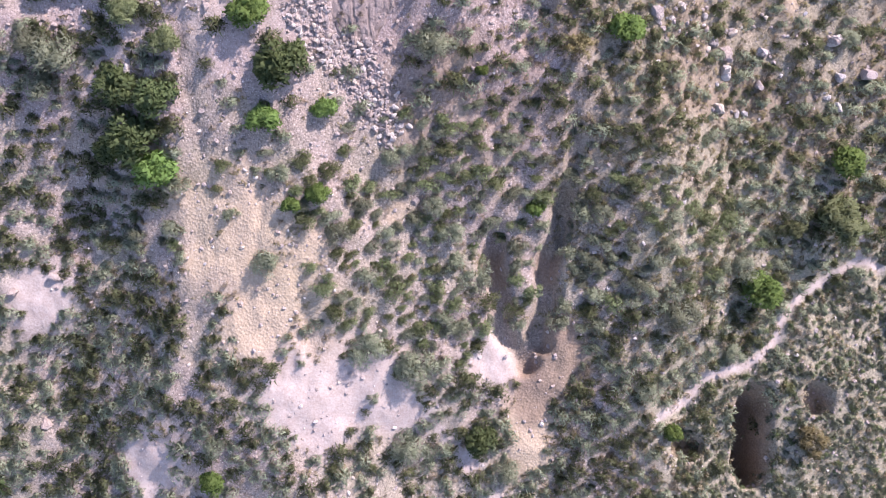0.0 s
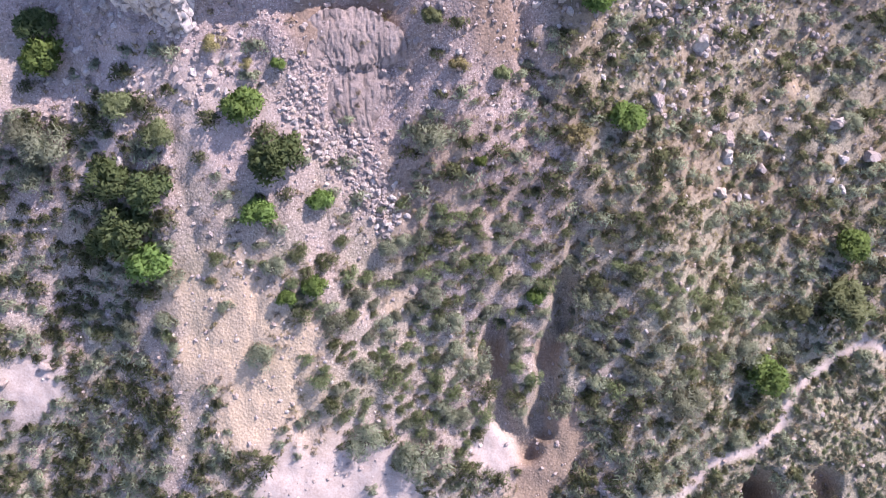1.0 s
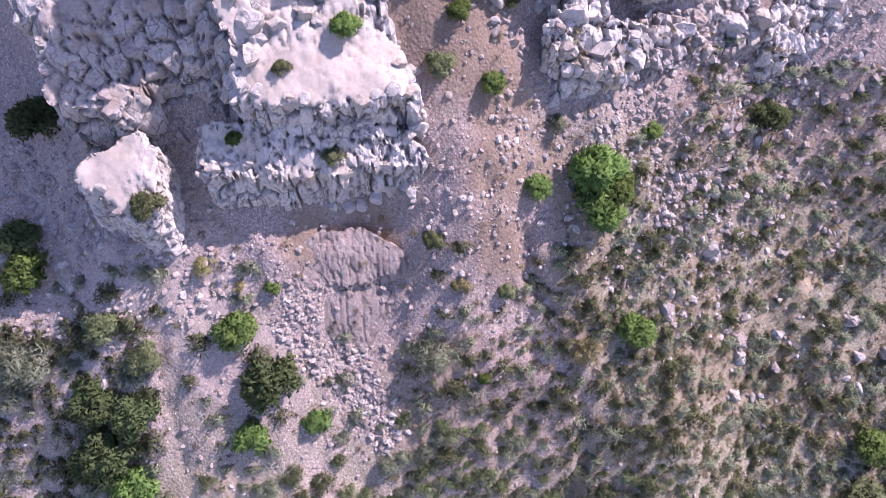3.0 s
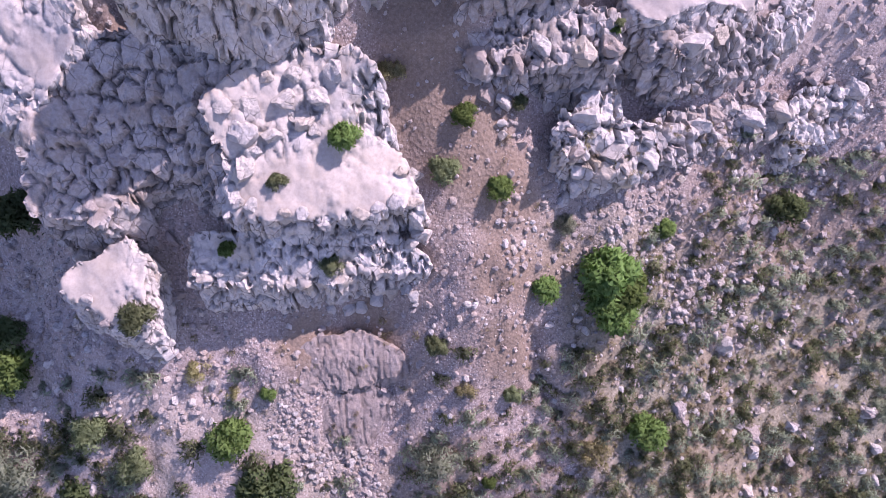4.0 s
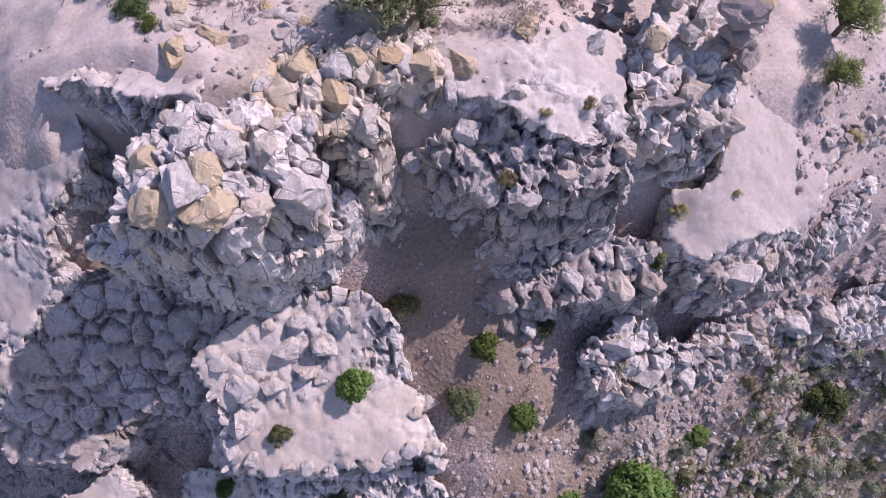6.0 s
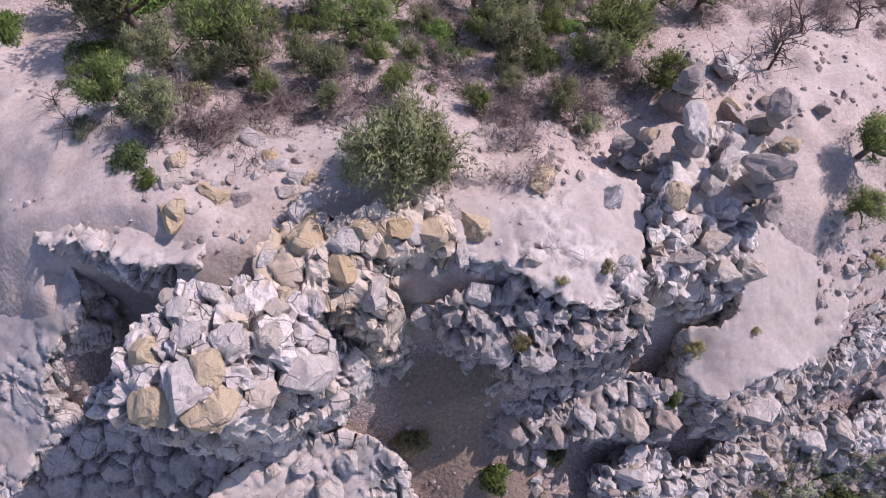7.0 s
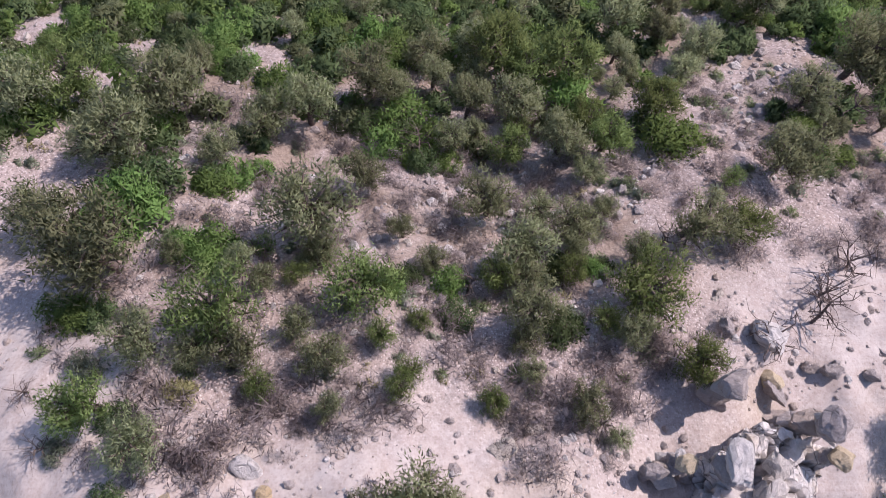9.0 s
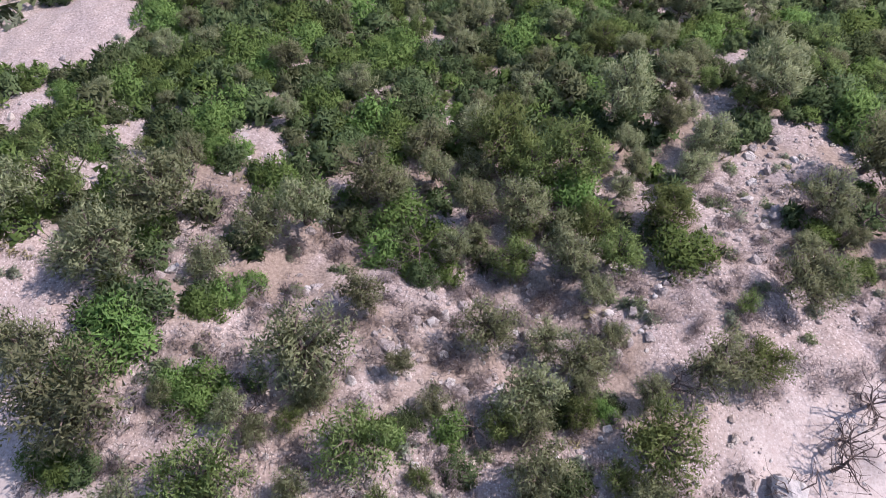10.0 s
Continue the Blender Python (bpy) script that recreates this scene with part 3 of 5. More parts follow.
def stone_material(name, dark, light, ochre):
    m, nodes, links, shader = material(name, 0.9, 0.15)
    vec = coords(nodes)
    fine = noise_node(nodes, links, 4.0, 6, 0.7, vec)
    info = nodes.new("ShaderNodeObjectInfo")
    geo = nodes.new("ShaderNodeNewGeometry")
    both = nodes.new("ShaderNodeMath")
    both.operation = "ADD"
    links.new(info.outputs["Random"], both.inputs[0])
    links.new(geo.outputs["Random Per Island"], both.inputs[1])
    wrap = nodes.new("ShaderNodeMath")
    wrap.operation = "FRACT"
    links.new(both.outputs[0], wrap.inputs[0])
    col = ramp(nodes, links, fine, [(0.25, dark), (0.7, light)])
    col = mix(nodes, links, ramp(nodes, links, wrap.outputs[0], [(0.55, (0, 0, 0)), (1.0, (0.6, 0.6, 0.6))]), col, ochre)
    split = mix(nodes, links, 0.6, (0.0, 0.0, 0.0), crackle(nodes, links, vec, 0.9, 0.9, (0.45, 0.55))[0])
    col = mix(nodes, links, split, col, (0.26, 0.23, 0.21))
    links.new(col, shader.inputs["Base Color"])
    relief(nodes, links, shader, mix(nodes, links, split, noise_node(nodes, links, 3.6, 10, 0.78, vec), (0.0, 0.0, 0.0)), 0.9, 0.26)
    return m


def leaf_material(name, dark, light):
    m, nodes, links, shader = material(name, 0.8, 0.06)
    geo = nodes.new("ShaderNodeNewGeometry")
    info = nodes.new("ShaderNodeObjectInfo")
    col = ramp(nodes, links, geo.outputs["Random Per Island"], [(0.0, dark), (1.0, light)])
    own = nodes.new("ShaderNodeHueSaturation")
    span = nodes.new("ShaderNodeMapRange")
    span.inputs[3].default_value, span.inputs[4].default_value = 0.7, 1.3
    links.new(info.outputs["Random"], span.inputs[0])
    links.new(span.outputs[0], own.inputs["Value"])
    tone = nodes.new("ShaderNodeMapRange")
    tone.inputs[3].default_value, tone.inputs[4].default_value = 0.485, 0.515
    links.new(info.outputs["Random"], tone.inputs[0])
    links.new(tone.outputs[0], own.inputs["Hue"])
    links.new(col, own.inputs["Color"])
    links.new(own.outputs[0], shader.inputs["Base Color"])
    glow = nodes.new("ShaderNodeBsdfTranslucent")
    links.new(own.outputs[0], glow.inputs["Color"])
    both = nodes.new("ShaderNodeMixShader")
    both.inputs[0].default_value = 0.48
    links.new(shader.outputs[0], both.inputs[1])
    links.new(glow.outputs[0], both.inputs[2])
    links.new(both.outputs[0], nodes["Material Output"].inputs["Surface"])
    return m


def bark_material(name, dark, light):
    m, nodes, links, shader = material(name, 0.9, 0.1)
    fine = noise_node(nodes, links, 9.0, 4, 0.6, coords(nodes))
    links.new(ramp(nodes, links, fine, [(0.3, dark), (0.7, light)]), shader.inputs["Base Color"])
    relief(nodes, links, shader, fine, 0.5, 0.03)
    return m


GROUND = ground_material()
WHITE_ROCK = rock_material("pale_sandstone", (0.43, 0.40, 0.375), (0.60, 0.565, 0.535), (0.72, 0.685, 0.655), (0.55, 0.44, 0.29))
SLAB_ROCK = rock_material("whitened_sandstone", (0.43, 0.40, 0.375), (0.60, 0.565, 0.535), (0.72, 0.685, 0.655), (0.55, 0.46, 0.34), 0.8, ((0.33, 0.29, 0.27), (0.47, 0.43, 0.405)))
# grey sandstone, darkened to carry the shade of the cliff parts it covers
SHADED_GREY_ROCK = rock_material("shaded_grey_sandstone", (0.33, 0.30, 0.28), (0.47, 0.435, 0.41), (0.60, 0.56, 0.535), (0.36, 0.29, 0.22), 1.0, ((0.21, 0.175, 0.15), (0.36, 0.31, 0.27)))
# the shoulder's dark earth, with the pinnacle's shadow toned into it
SHADED_DIRTY_ROCK = rock_material("shaded_earthy_sandstone", (0.33, 0.30, 0.28), (0.46, 0.425, 0.40), (0.58, 0.54, 0.515), (0.30, 0.235, 0.18), 1.0, ((0.17, 0.14, 0.122), (0.31, 0.26, 0.23)))
OCHRE_ROCK = rock_material("ochre_sandstone", (0.46, 0.40, 0.32), (0.62, 0.55, 0.46), (0.72, 0.66, 0.58), (0.60, 0.44, 0.22), 1.0, ((0.37, 0.305, 0.225), (0.53, 0.455, 0.355)))
CLAY = rock_material("grey_clay", (0.24, 0.20, 0.18), (0.33, 0.28, 0.255), (0.43, 0.375, 0.345), (0.29, 0.23, 0.195), 0.0)
PALE_STONE = stone_material("pale_stone", (0.43, 0.40, 0.375), (0.68, 0.645, 0.615), (0.54, 0.45, 0.34))
OCHRE_STONE = stone_material("ochre_stone", (0.45, 0.36, 0.24), (0.66, 0.56, 0.40), (0.55, 0.40, 0.21))
DULL_STONE = stone_material("dull_stone", (0.29, 0.25, 0.235), (0.49, 0.44, 0.415), (0.47, 0.38, 0.31))
LEAFY = leaf_material("bright_leaves", (0.135, 0.215, 0.065), (0.22, 0.325, 0.105))
DARK_LEAF = leaf_material("dark_leaves", (0.095, 0.14, 0.062), (0.165, 0.22, 0.10))
GREY_LEAF = leaf_material("grey_green_leaves", (0.235, 0.275, 0.195), (0.355, 0.405, 0.29))
OLIVE_LEAF = leaf_material("olive_leaves", (0.165, 0.205, 0.105), (0.265, 0.315, 0.17))
FRESH_LEAF = leaf_material("fresh_leaves", (0.15, 0.20, 0.07), (0.25, 0.32, 0.12))
AIRY_LEAF = leaf_material("airy_grey_olive_leaves", (0.205, 0.23, 0.125), (0.33, 0.36, 0.205))
GOLD_LEAF = leaf_material("golden_leaves", (0.22, 0.21, 0.10), (0.42, 0.39, 0.22))
STRAW_LEAF = leaf_material("straw", (0.30, 0.26, 0.17), (0.58, 0.52, 0.40))
TWIG = leaf_material("dry_twigs", (0.19, 0.155, 0.15), (0.38, 0.33, 0.325))
BARK = bark_material("grey_brown_bark", (0.07, 0.05, 0.045), (0.20, 0.16, 0.14))
DEAD_WOOD = bark_material("bleached_wood", (0.25, 0.22, 0.21), (0.50, 0.46, 0.44))


# ---- mesh helpers ----
def mesh_of(name, verts, faces, mat, shade=True, attributes=(), ways=None):
    me = bpy.data.meshes.new(name)
    verts = np.asarray(verts, np.float32)
    faces = np.asarray(faces, np.int32)
    k = faces.shape[1]
    me.vertices.add(len(verts))
    me.vertices.foreach_set("co", verts.ravel())
    me.loops.add(faces.size)
    me.loops.foreach_set("vertex_index", faces.ravel())
    me.polygons.add(len(faces))
    me.polygons.foreach_set("loop_start", np.arange(0, faces.size, k, dtype=np.int32))
    me.polygons.foreach_set("loop_total", np.full(len(faces), k, np.int32))
    me.polygons.foreach_set("use_smooth", np.full(len(faces), shade))
    for key, values in attributes:
        me.attributes.new(key, "FLOAT", "POINT").data.foreach_set("value", np.asarray(values, np.float32))
    me.update(calc_edges=True)
    if ways is not None:
        ways = ways / (np.linalg.norm(ways, axis=1, keepdims=True) + 1e-9)
        me.normals_split_custom_set_from_vertices(ways.astype(float).tolist())
    me.materials.append(mat)
    return me


def part(name, me, parent=None, label=""):
    ob = new(name, me)
    ob.parent = parent
    if label:
        tagged(ob, label)
    return ob


def grid_faces(rows, cols, closed=False):
    r, c = np.meshgrid(np.arange(rows - 1), np.arange(cols if closed else cols - 1), indexing="ij")
    r, c = r.ravel(), c.ravel()
    d = (c + 1) % cols
    return np.stack([r * cols + c, r * cols + d, (r + 1) * cols + d, (r + 1) * cols + c], 1)


def normals_of(v, faces):
    n = np.zeros_like(v)
    a = np.cross(v[faces[:, 1]] - v[faces[:, 0]], v[faces[:, 2]] - v[faces[:, 0]])
    for k in range(3):
        for axis in range(3):
            n[:, axis] += np.bincount(faces[:, k], a[:, axis], len(v))
    return n / (np.linalg.norm(n, axis=1, keepdims=True) + 1e-9)


def icosphere(level):
    bm = bmesh.new()
    bmesh.ops.create_icosphere(bm, subdivisions=level, radius=1)
    v = np.array([q.co for q in bm.verts])
    f = np.array([[q.index for q in p.verts] for p in bm.faces])
    bm.free()
    return v, f


# ---- the ground, one sheet ----
def spread(fine, low, high, step, reach):
    """Even steps from low to high, then growing ones out to reach on both sides."""
    out = list(fine)
    g, a, b = step, low, high
    while a > -reach:
        g *= 1.28
        a, b = a - g, b + g
        out = [a] + out + [b]
    return np.array(out)


XS = spread(np.arange(-46, 46.01, 0.34), -46, 46, 0.4, 2500)
YS = spread(np.concatenate([np.arange(-14, 40, 0.36), np.arange(40, 70, 0.28), np.arange(70, 125, 0.4)]), -14, 125, 0.4, 2500)
gx, gy = (a.ravel() for a in np.meshgrid(XS, YS))
gz = ground_height(gx, gy)
bare = np.maximum.reduce([1 - smooth(0.2, 0.55, line_distance(gx + 0.15 * np.sin(gy * 1.7), gy, TRAIL)),
                          1 - smooth(0.2, 0.5, line_distance(gx, gy + 0.15 * np.sin(gx * 1.7), TRAIL_UP)),
                          0.8 * (1 - smooth(0.4, 0.9, line_distance(gx, gy, TRACK_LOW)))])
east_grass = smooth(8, 20, gx + 0.25 * (gy - 20)) * (1 - smooth(46, 58, gy)) * 0.75
crest = smooth(58, 61, gy) * (1 - smooth(67, 73, gy + 1.5 * np.sin(gx * 0.4)))
crest = np.maximum(crest, smooth(9, 13, gx) * smooth(57, 60, gy) * (1 - smooth(74, 80, gy - 0.25 * (gx - 12))))
crest = np.maximum(crest, smooth(14, 20, -gx) * smooth(57, 60, gy) * (1 - smooth(72, 80, gy + 0.5 * (gx + 22))))
crest = crest * (1 - smooth(30, 46, np.abs(gx) + 6 * np.sin(gy * 0.21)))
rubble = np.maximum(smooth(66, 74, gy) * 0.1, 0.3 * spots(gx, gy, RUBBLE))
mottle = fbm(flat3(gx * 0.3, gy * 0.3), 3, 61)
outer = smooth(34, 48, np.maximum(np.abs(gx), np.abs(gy - 45) - 32)) * np.clip(0.6 + 0.5 * mottle + 0.8 * fbm(flat3(gx * 0.05, gy * 0.05), 3, 63), 0, 0.9)
soil_and_shade = np.maximum.reduce([0.6 * smooth(-8, -3, gx) * smooth(22, 31, gy) * (1 - smooth(46, 50, gy - 5 * smooth(12, 18, gx))) * np.clip(0.7 + 1.2 * mottle, 0, 1), smooth(70, 78, gy) * (1 - smooth(9, 12, gx) * (1 - smooth(76, 84, gy))) * smooth(16, 21, gx + 40 - 2 * np.maximum(0, 74 - gy) * (gx < -14)) * np.clip(0.35 + 1.6 * fbm(flat3(gx * 0.5, gy * 0.5), 4, 66), 0.05, 0.75), spots(gx, gy, BROWN) * 0.8,
                               # the pits are browned to hold the shade that fills them
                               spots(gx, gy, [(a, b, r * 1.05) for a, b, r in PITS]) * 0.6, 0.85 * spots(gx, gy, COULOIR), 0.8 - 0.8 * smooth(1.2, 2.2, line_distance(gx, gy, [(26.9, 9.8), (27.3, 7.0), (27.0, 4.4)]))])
ground = tagged(new("ground", mesh_of("ground", np.stack([gx, gy, gz], 1), grid_faces(len(YS), len(XS)), GROUND, True, (
    # west crest spots and west rubble lightened to make up for weak light
    ("pale", np.clip(np.maximum.reduce([bare * 0.9, spots(gx, gy, PALE) * 0.9, spots(gx, gy, [(-20, 66, 6), (-25, 70, 5)]), 0.4 * spots(gx, gy, [(-24, 38, 4), (-18, 36.5, 4), (-28, 34.5, 3), (-14, 34, 3)]), crest * (0.75 + 0.6 * mottle), rubble, 0.15 * smooth(18, 23, -gx) * smooth(36, 39, gy) * (1 - smooth(49, 52, gy))]), 0, 1)),
    ("yellow", np.maximum.reduce([spots(gx, gy, YELLOW) * 0.75, spots(gx, gy, SANDY) * 0.5, 0.7 * spots(gx, gy, [(-7, 65.5, 2.6), (-3, 62.8, 2.6), (1.5, 63, 2.6), (-11, 66, 2), (-9, 62.5, 2.2), (-5, 63.5, 2.5), (-1, 64.5, 2.2), (-12, 64, 2), (2, 65, 2), (12.5, 70, 1.5)])])),
    ("brown", soil_and_shade),
    ("straw", np.clip(east_grass + 0.5 + 0.7 * mottle - 0.45 * smooth(24, 34, gy) * (1 - smooth(6, 12, gx)), 0, 1) * (1 - smooth(44, 52, gy)) * (1 - crest) * (1 - outer) + outer)))),
    "stony hillside of pinkish soil, gravel and pale sand", "ground", kind="structure")


# ---- rock masses of the cliff ----
def closed_curve(points, step):
    """A smooth closed line through the points, in even steps."""
    p = np.array(points, float)
    out = []
    for k in range(len(p)):
        a, b, c, d = p[k - 1], p[k], p[(k + 1) % len(p)], p[(k + 2) % len(p)]
        n = max(2, int(np.linalg.norm(c - b) / step))
        t = (np.arange(n) / n)[:, None]
        smooth_bit = 0.5 * (2 * b + (c - a) * t + (2 * a - 5 * b + 4 * c - d) * t**2 + (3 * b - a - 3 * c + d) * t**3)
        out.append(0.45 * smooth_bit + 0.55 * (b + (c - b) * t))
    return np.concatenate(out)


SOLID = []  # all that things can stand on
CLAIM = []


def rock_mass(name, label, rim, deep, lift=0.3, batter=0.12, block=(1.1, 1.1, 1.5), bulge=0.28, crack=0.22, sand=0.6, mat=None, salt=0, step=0.145):
    """A jointed mass of rock: a rim, steep sides down from it, and a top that rises by lift to its middle."""
    mat = mat or WHITE_ROCK
    r = closed_curve(rim, step)
    r[:, :2] += 0.55 * np.stack([fbm(flat3(r[:, 0] * 0.8, r[:, 1] * 0.8), 3, salt + k) for k in (80, 84)], 1)
    mid = r.mean(0)
    out = r[:, :2] - mid[:2]
    far = np.linalg.norm(out, axis=1, keepdims=True)
    # outward way from the line's own run
    run = np.roll(r[:, :2], -3, 0) - np.roll(r[:, :2], 3, 0)
    way = np.stack([run[:, 1], -run[:, 0]], 1)
    way /= np.linalg.norm(way, axis=1, keepdims=True) + 1e-9
    turn = np.sum(r[:, 0] * np.roll(r[:, 1], -1) - r[:, 1] * np.roll(r[:, 0], -1))
    way = way if turn > 0 else -way
    rows = []
    drops = np.arange(deep, 0.05, -step * 1.15)
    for d in drops:
        ledge = 0.35 * value_noise(flat3(r[:, 0] * 0.4, r[:, 1] * 0.4, d * 0.7), salt + 5)
        off = batter * d + ledge * min(1, d)
        rows.append(np.concatenate([r[:, :2] + way * np.reshape(off, (-1, 1)), r[:, 2:] - d], 1))
    rows.append(r.copy())
    sides = np.concatenate(rows)
    cols = len(r)
    quads = grid_faces(len(rows), cols, True)
    edge_row = rows[-1]
    low, high = edge_row[:, :2].min(0), edge_row[:, :2].max(0)
    ax, ay = np.meshgrid(np.arange(low[0], high[0], step * 1.15), np.arange(low[1], high[1], step * 1.15))
    inner = np.stack([ax.ravel(), ay.ravel()], 1) + 0.3 * step * np.stack([np.sin(ax.ravel() * 71 + ay.ravel() * 37), np.sin(ax.ravel() * 53 + ay.ravel() * 91)], 1)
    gap = np.full(len(inner), 9e9)
    pull, weight = np.zeros(len(inner)), np.zeros(len(inner))
    plane = np.linalg.lstsq(np.c_[r[:, :2], np.ones(len(r))], r[:, 2], rcond=None)[0]
    rest_z = r[:, 2] - (r[:, :2] @ plane[:2] + plane[2])
    for k in range(0, cols, 3):
        d2 = ((inner - edge_row[k, :2]) ** 2).sum(1)
        gap = np.minimum(gap, d2)
        pull, weight = pull + rest_z[k] / (d2 + 0.05) ** 1.5, weight + 1 / (d2 + 0.05) ** 1.5
    inner_z = inner @ plane[:2] + plane[2] + pull / weight + lift * (1 - np.exp(-gap / (0.15 * np.median(far) ** 2 + 0.3)))
    keep = gap > (1.4 * step) ** 2
    inner, inner_z = inner[keep], inner_z[keep]
    ring = [Vector(q) for q in edge_row[:, :2]]
    out = delaunay_2d_cdt(ring + [Vector(q) for q in inner], [(k, (k + 1) % cols) for k in range(cols)], [], 1, 1e-5)
    first = len(sides) - cols
    where, extra, total = [], [], len(sides) + len(inner)
    for o, q in zip(out[3], out[0]):
        if o:
            where.append((first + o[0]) if o[0] < cols else (len(sides) + o[0] - cols))
        else:
            near = int(np.argmin(((r[:, :2] - np.array(q)) ** 2).sum(1)))
            where.append(total + len(extra))
            extra.append((q[0], q[1], r[near, 2]))
    v = np.concatenate([sides, np.c_[inner, inner_z], np.array(extra).reshape(-1, 3)])
    top = np.array([[where[q] for q in f] for f in out[2] if len(f) == 3])
    if turn < 0:
        quads = quads[:, ::-1]
    faces = np.concatenate([quads[:, [0, 1, 2]], quads[:, [0, 2, 3]], top])
    faces = faces[(faces[:, 0] != faces[:, 1]) & (faces[:, 1] != faces[:, 2]) & (faces[:, 0] != faces[:, 2])]
    n = normals_of(v, faces)
    wobble = np.stack([fbm(v * 0.5, 2, salt + k) for k in (20, 24, 28)], 1)
    block = np.array(block)
    f1, f2, own, core = cells((v + 0.5 * wobble) / block, salt)
    g1, g2, own2, core2 = cells((v + 0.3 * wobble) / (block * 0.42), salt + 11)
    gap1, gap2 = f2 - f1, g2 - g1
    pillow = 1 - (1 - np.clip(gap1 / 0.26, 0, 1)) ** 2
    slit = np.exp(-((gap1 / 0.07) ** 2))
    hair = np.exp(-((gap2 / 0.07) ** 2)) * (own > 0.35)
    slant = np.stack([np.sin(own * 91), np.sin(own * 57 + 2), np.sin(own * 33 + 4)], 1)
    tilted = (((v + 0.5 * wobble) / block - core) * slant).sum(1)
    slant2 = np.stack([np.sin(own2 * 77 + 1), np.sin(own2 * 49 + 3), np.sin(own2 * 31 + 5)], 1)
    facet = (((v + 0.3 * wobble) / (block * 0.42) - core2) * slant2).sum(1)
    flat = smooth(0.62, 0.9, n[:, 2]) * (np.arange(len(v)) >= first)
    cover = np.clip(flat * (sand + 0.9 * fbm(v * 0.35, 3, salt + 41)) * 1.6, 0, 1)
    amp = 1 - 0.85 * cover
    chips = 0.09 * np.stack([fbm(v * 2.6, 4, salt + k) for k in (50, 54, 58)], 1)
    push = 0.62 * bulge * (0.8 * tilted + 1.1 * (own - 0.5) + 0.45 * (pillow - 0.6) + 0.65 * facet + 0.9 * fbm(v * 0.45, 2, salt + 37)) - crack * slit + bulge * 0.22 * (own2 - 0.5) - 0.22 * crack * hair
    v = v + n * (push * amp)[:, None] + chips * (0.4 + 0.6 * amp)[:, None] + (0.3 * fbm(v * 0.55, 2, salt + 62) * flat)[:, None] * np.array((0, 0, 1.0))
    joint = np.clip((1 - smooth(0.02, 0.09, gap1)) * 0.7 + 0.35 * (1 - smooth(0.0, 0.07, gap2)) * (own > 0.35), 0, 1) * amp
    me = mesh_of(name, v, faces, mat, True, (("joint", joint), ("block", 0.75 * own + 0.25 * own2), ("sand", cover)))
    me.polygons.foreach_set("use_smooth", cover[faces].mean(1) > 0.3)
    SOLID.append((v, faces))
    CLAIM.append((r[::6, :2], None))
    thing = tagged(new(name, me), label, "rock outcrop", "rock masses of the cliff")
    CLAIM[-1] = (r[::6, :2], thing)
    return thing


rock_mass("rock_ledge", "low pale jointed sandstone ledge with a sandy top",
          [(-16.6, 44.7, 21.8), (-15.9, 43.6, 21.1), (-14.0, 43.5, 20.9), (-11.7, 43.3, 20.6), (-9.3, 43.4, 20.6), (-7.3, 43.8, 20.7), (-5.5, 44.3, 20.7),
           (-3.8, 44.6, 20.4), (-2.2, 44.5, 20.4), (-1.7, 45.2, 21.2), (-3.7, 46.4, 22.4), (-7.0, 46.4, 22.8), (-10.3, 46.4, 23.0), (-13.6, 46.5, 23.0), (-15.9, 46.3, 22.8)],
          5.0, 0.1, 0.06, (0.75, 0.8, 3.2), 0.26, 0.4, sand=0.35, salt=100)
rock_mass("rock_bench", "broad sandy sandstone bench edged with pale rounded blocks",
          [(-13.7, 46.3, 25.2), (-12.2, 46.1, 25.4), (-10.0, 45.9, 25.2), (-8.1, 46.1, 24.9), (-6.5, 46.1, 24.8), (-4.9, 46.5, 24.9), (-3.3, 46.8, 24.9), (-1.7, 46.5, 23.4),
           (-1.9, 47.6, 24.5), (-2.3, 48.9, 25.2), (-2.8, 49.9, 25.3), (-3.7, 50.9, 25.8), (-4.0, 52.3, 28.0), (-4.5, 53.5, 29.8), (-5.9, 54.8, 30.2), (-9.9, 54.2, 30.0), (-12.7, 52.8, 29.9),
           (-14.2, 51.0, 29.5), (-13.5, 49.7, 28.2), (-13.0, 48.0, 26.4)],
          5.5, -0.2, 0.03, (0.9, 1.0, 3.4), 0.28, 0.4, sand=0.45, salt=140)
rock_mass("rock_shoulder", "grey jointed sandstone shoulder, broken into blocks, toned down for shade",
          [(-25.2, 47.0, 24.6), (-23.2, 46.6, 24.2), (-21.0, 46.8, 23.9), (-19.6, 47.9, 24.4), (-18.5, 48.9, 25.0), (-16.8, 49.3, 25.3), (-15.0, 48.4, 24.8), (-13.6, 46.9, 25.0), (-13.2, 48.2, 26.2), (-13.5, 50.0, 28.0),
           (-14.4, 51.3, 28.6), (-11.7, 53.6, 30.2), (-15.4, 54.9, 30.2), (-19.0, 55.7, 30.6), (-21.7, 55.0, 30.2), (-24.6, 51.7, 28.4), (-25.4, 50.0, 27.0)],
          8.0, -0.2, 0.06, (1.6, 1.5, 2.2), 0.38, 0.42, sand=0.15, mat=SHADED_DIRTY_ROCK, salt=180)
rock_mass("rock_fin", "sloping sandy sandstone fin with a crumbling edge",
          [(-24.9, 43.8, 21.2), (-22.8, 45.4, 21.8), (-20.5, 46.5, 22.3), (-19.3, 45.2, 21.4), (-19.4, 43.3, 20.6), (-19.5, 41.3, 19.6), (-20.7, 40.9, 19.4), (-22.5, 42.1, 20.0)],
          6.0, 0.0, 0.12, (0.8, 0.8, 1.1), 0.2, sand=0.7, salt=220)
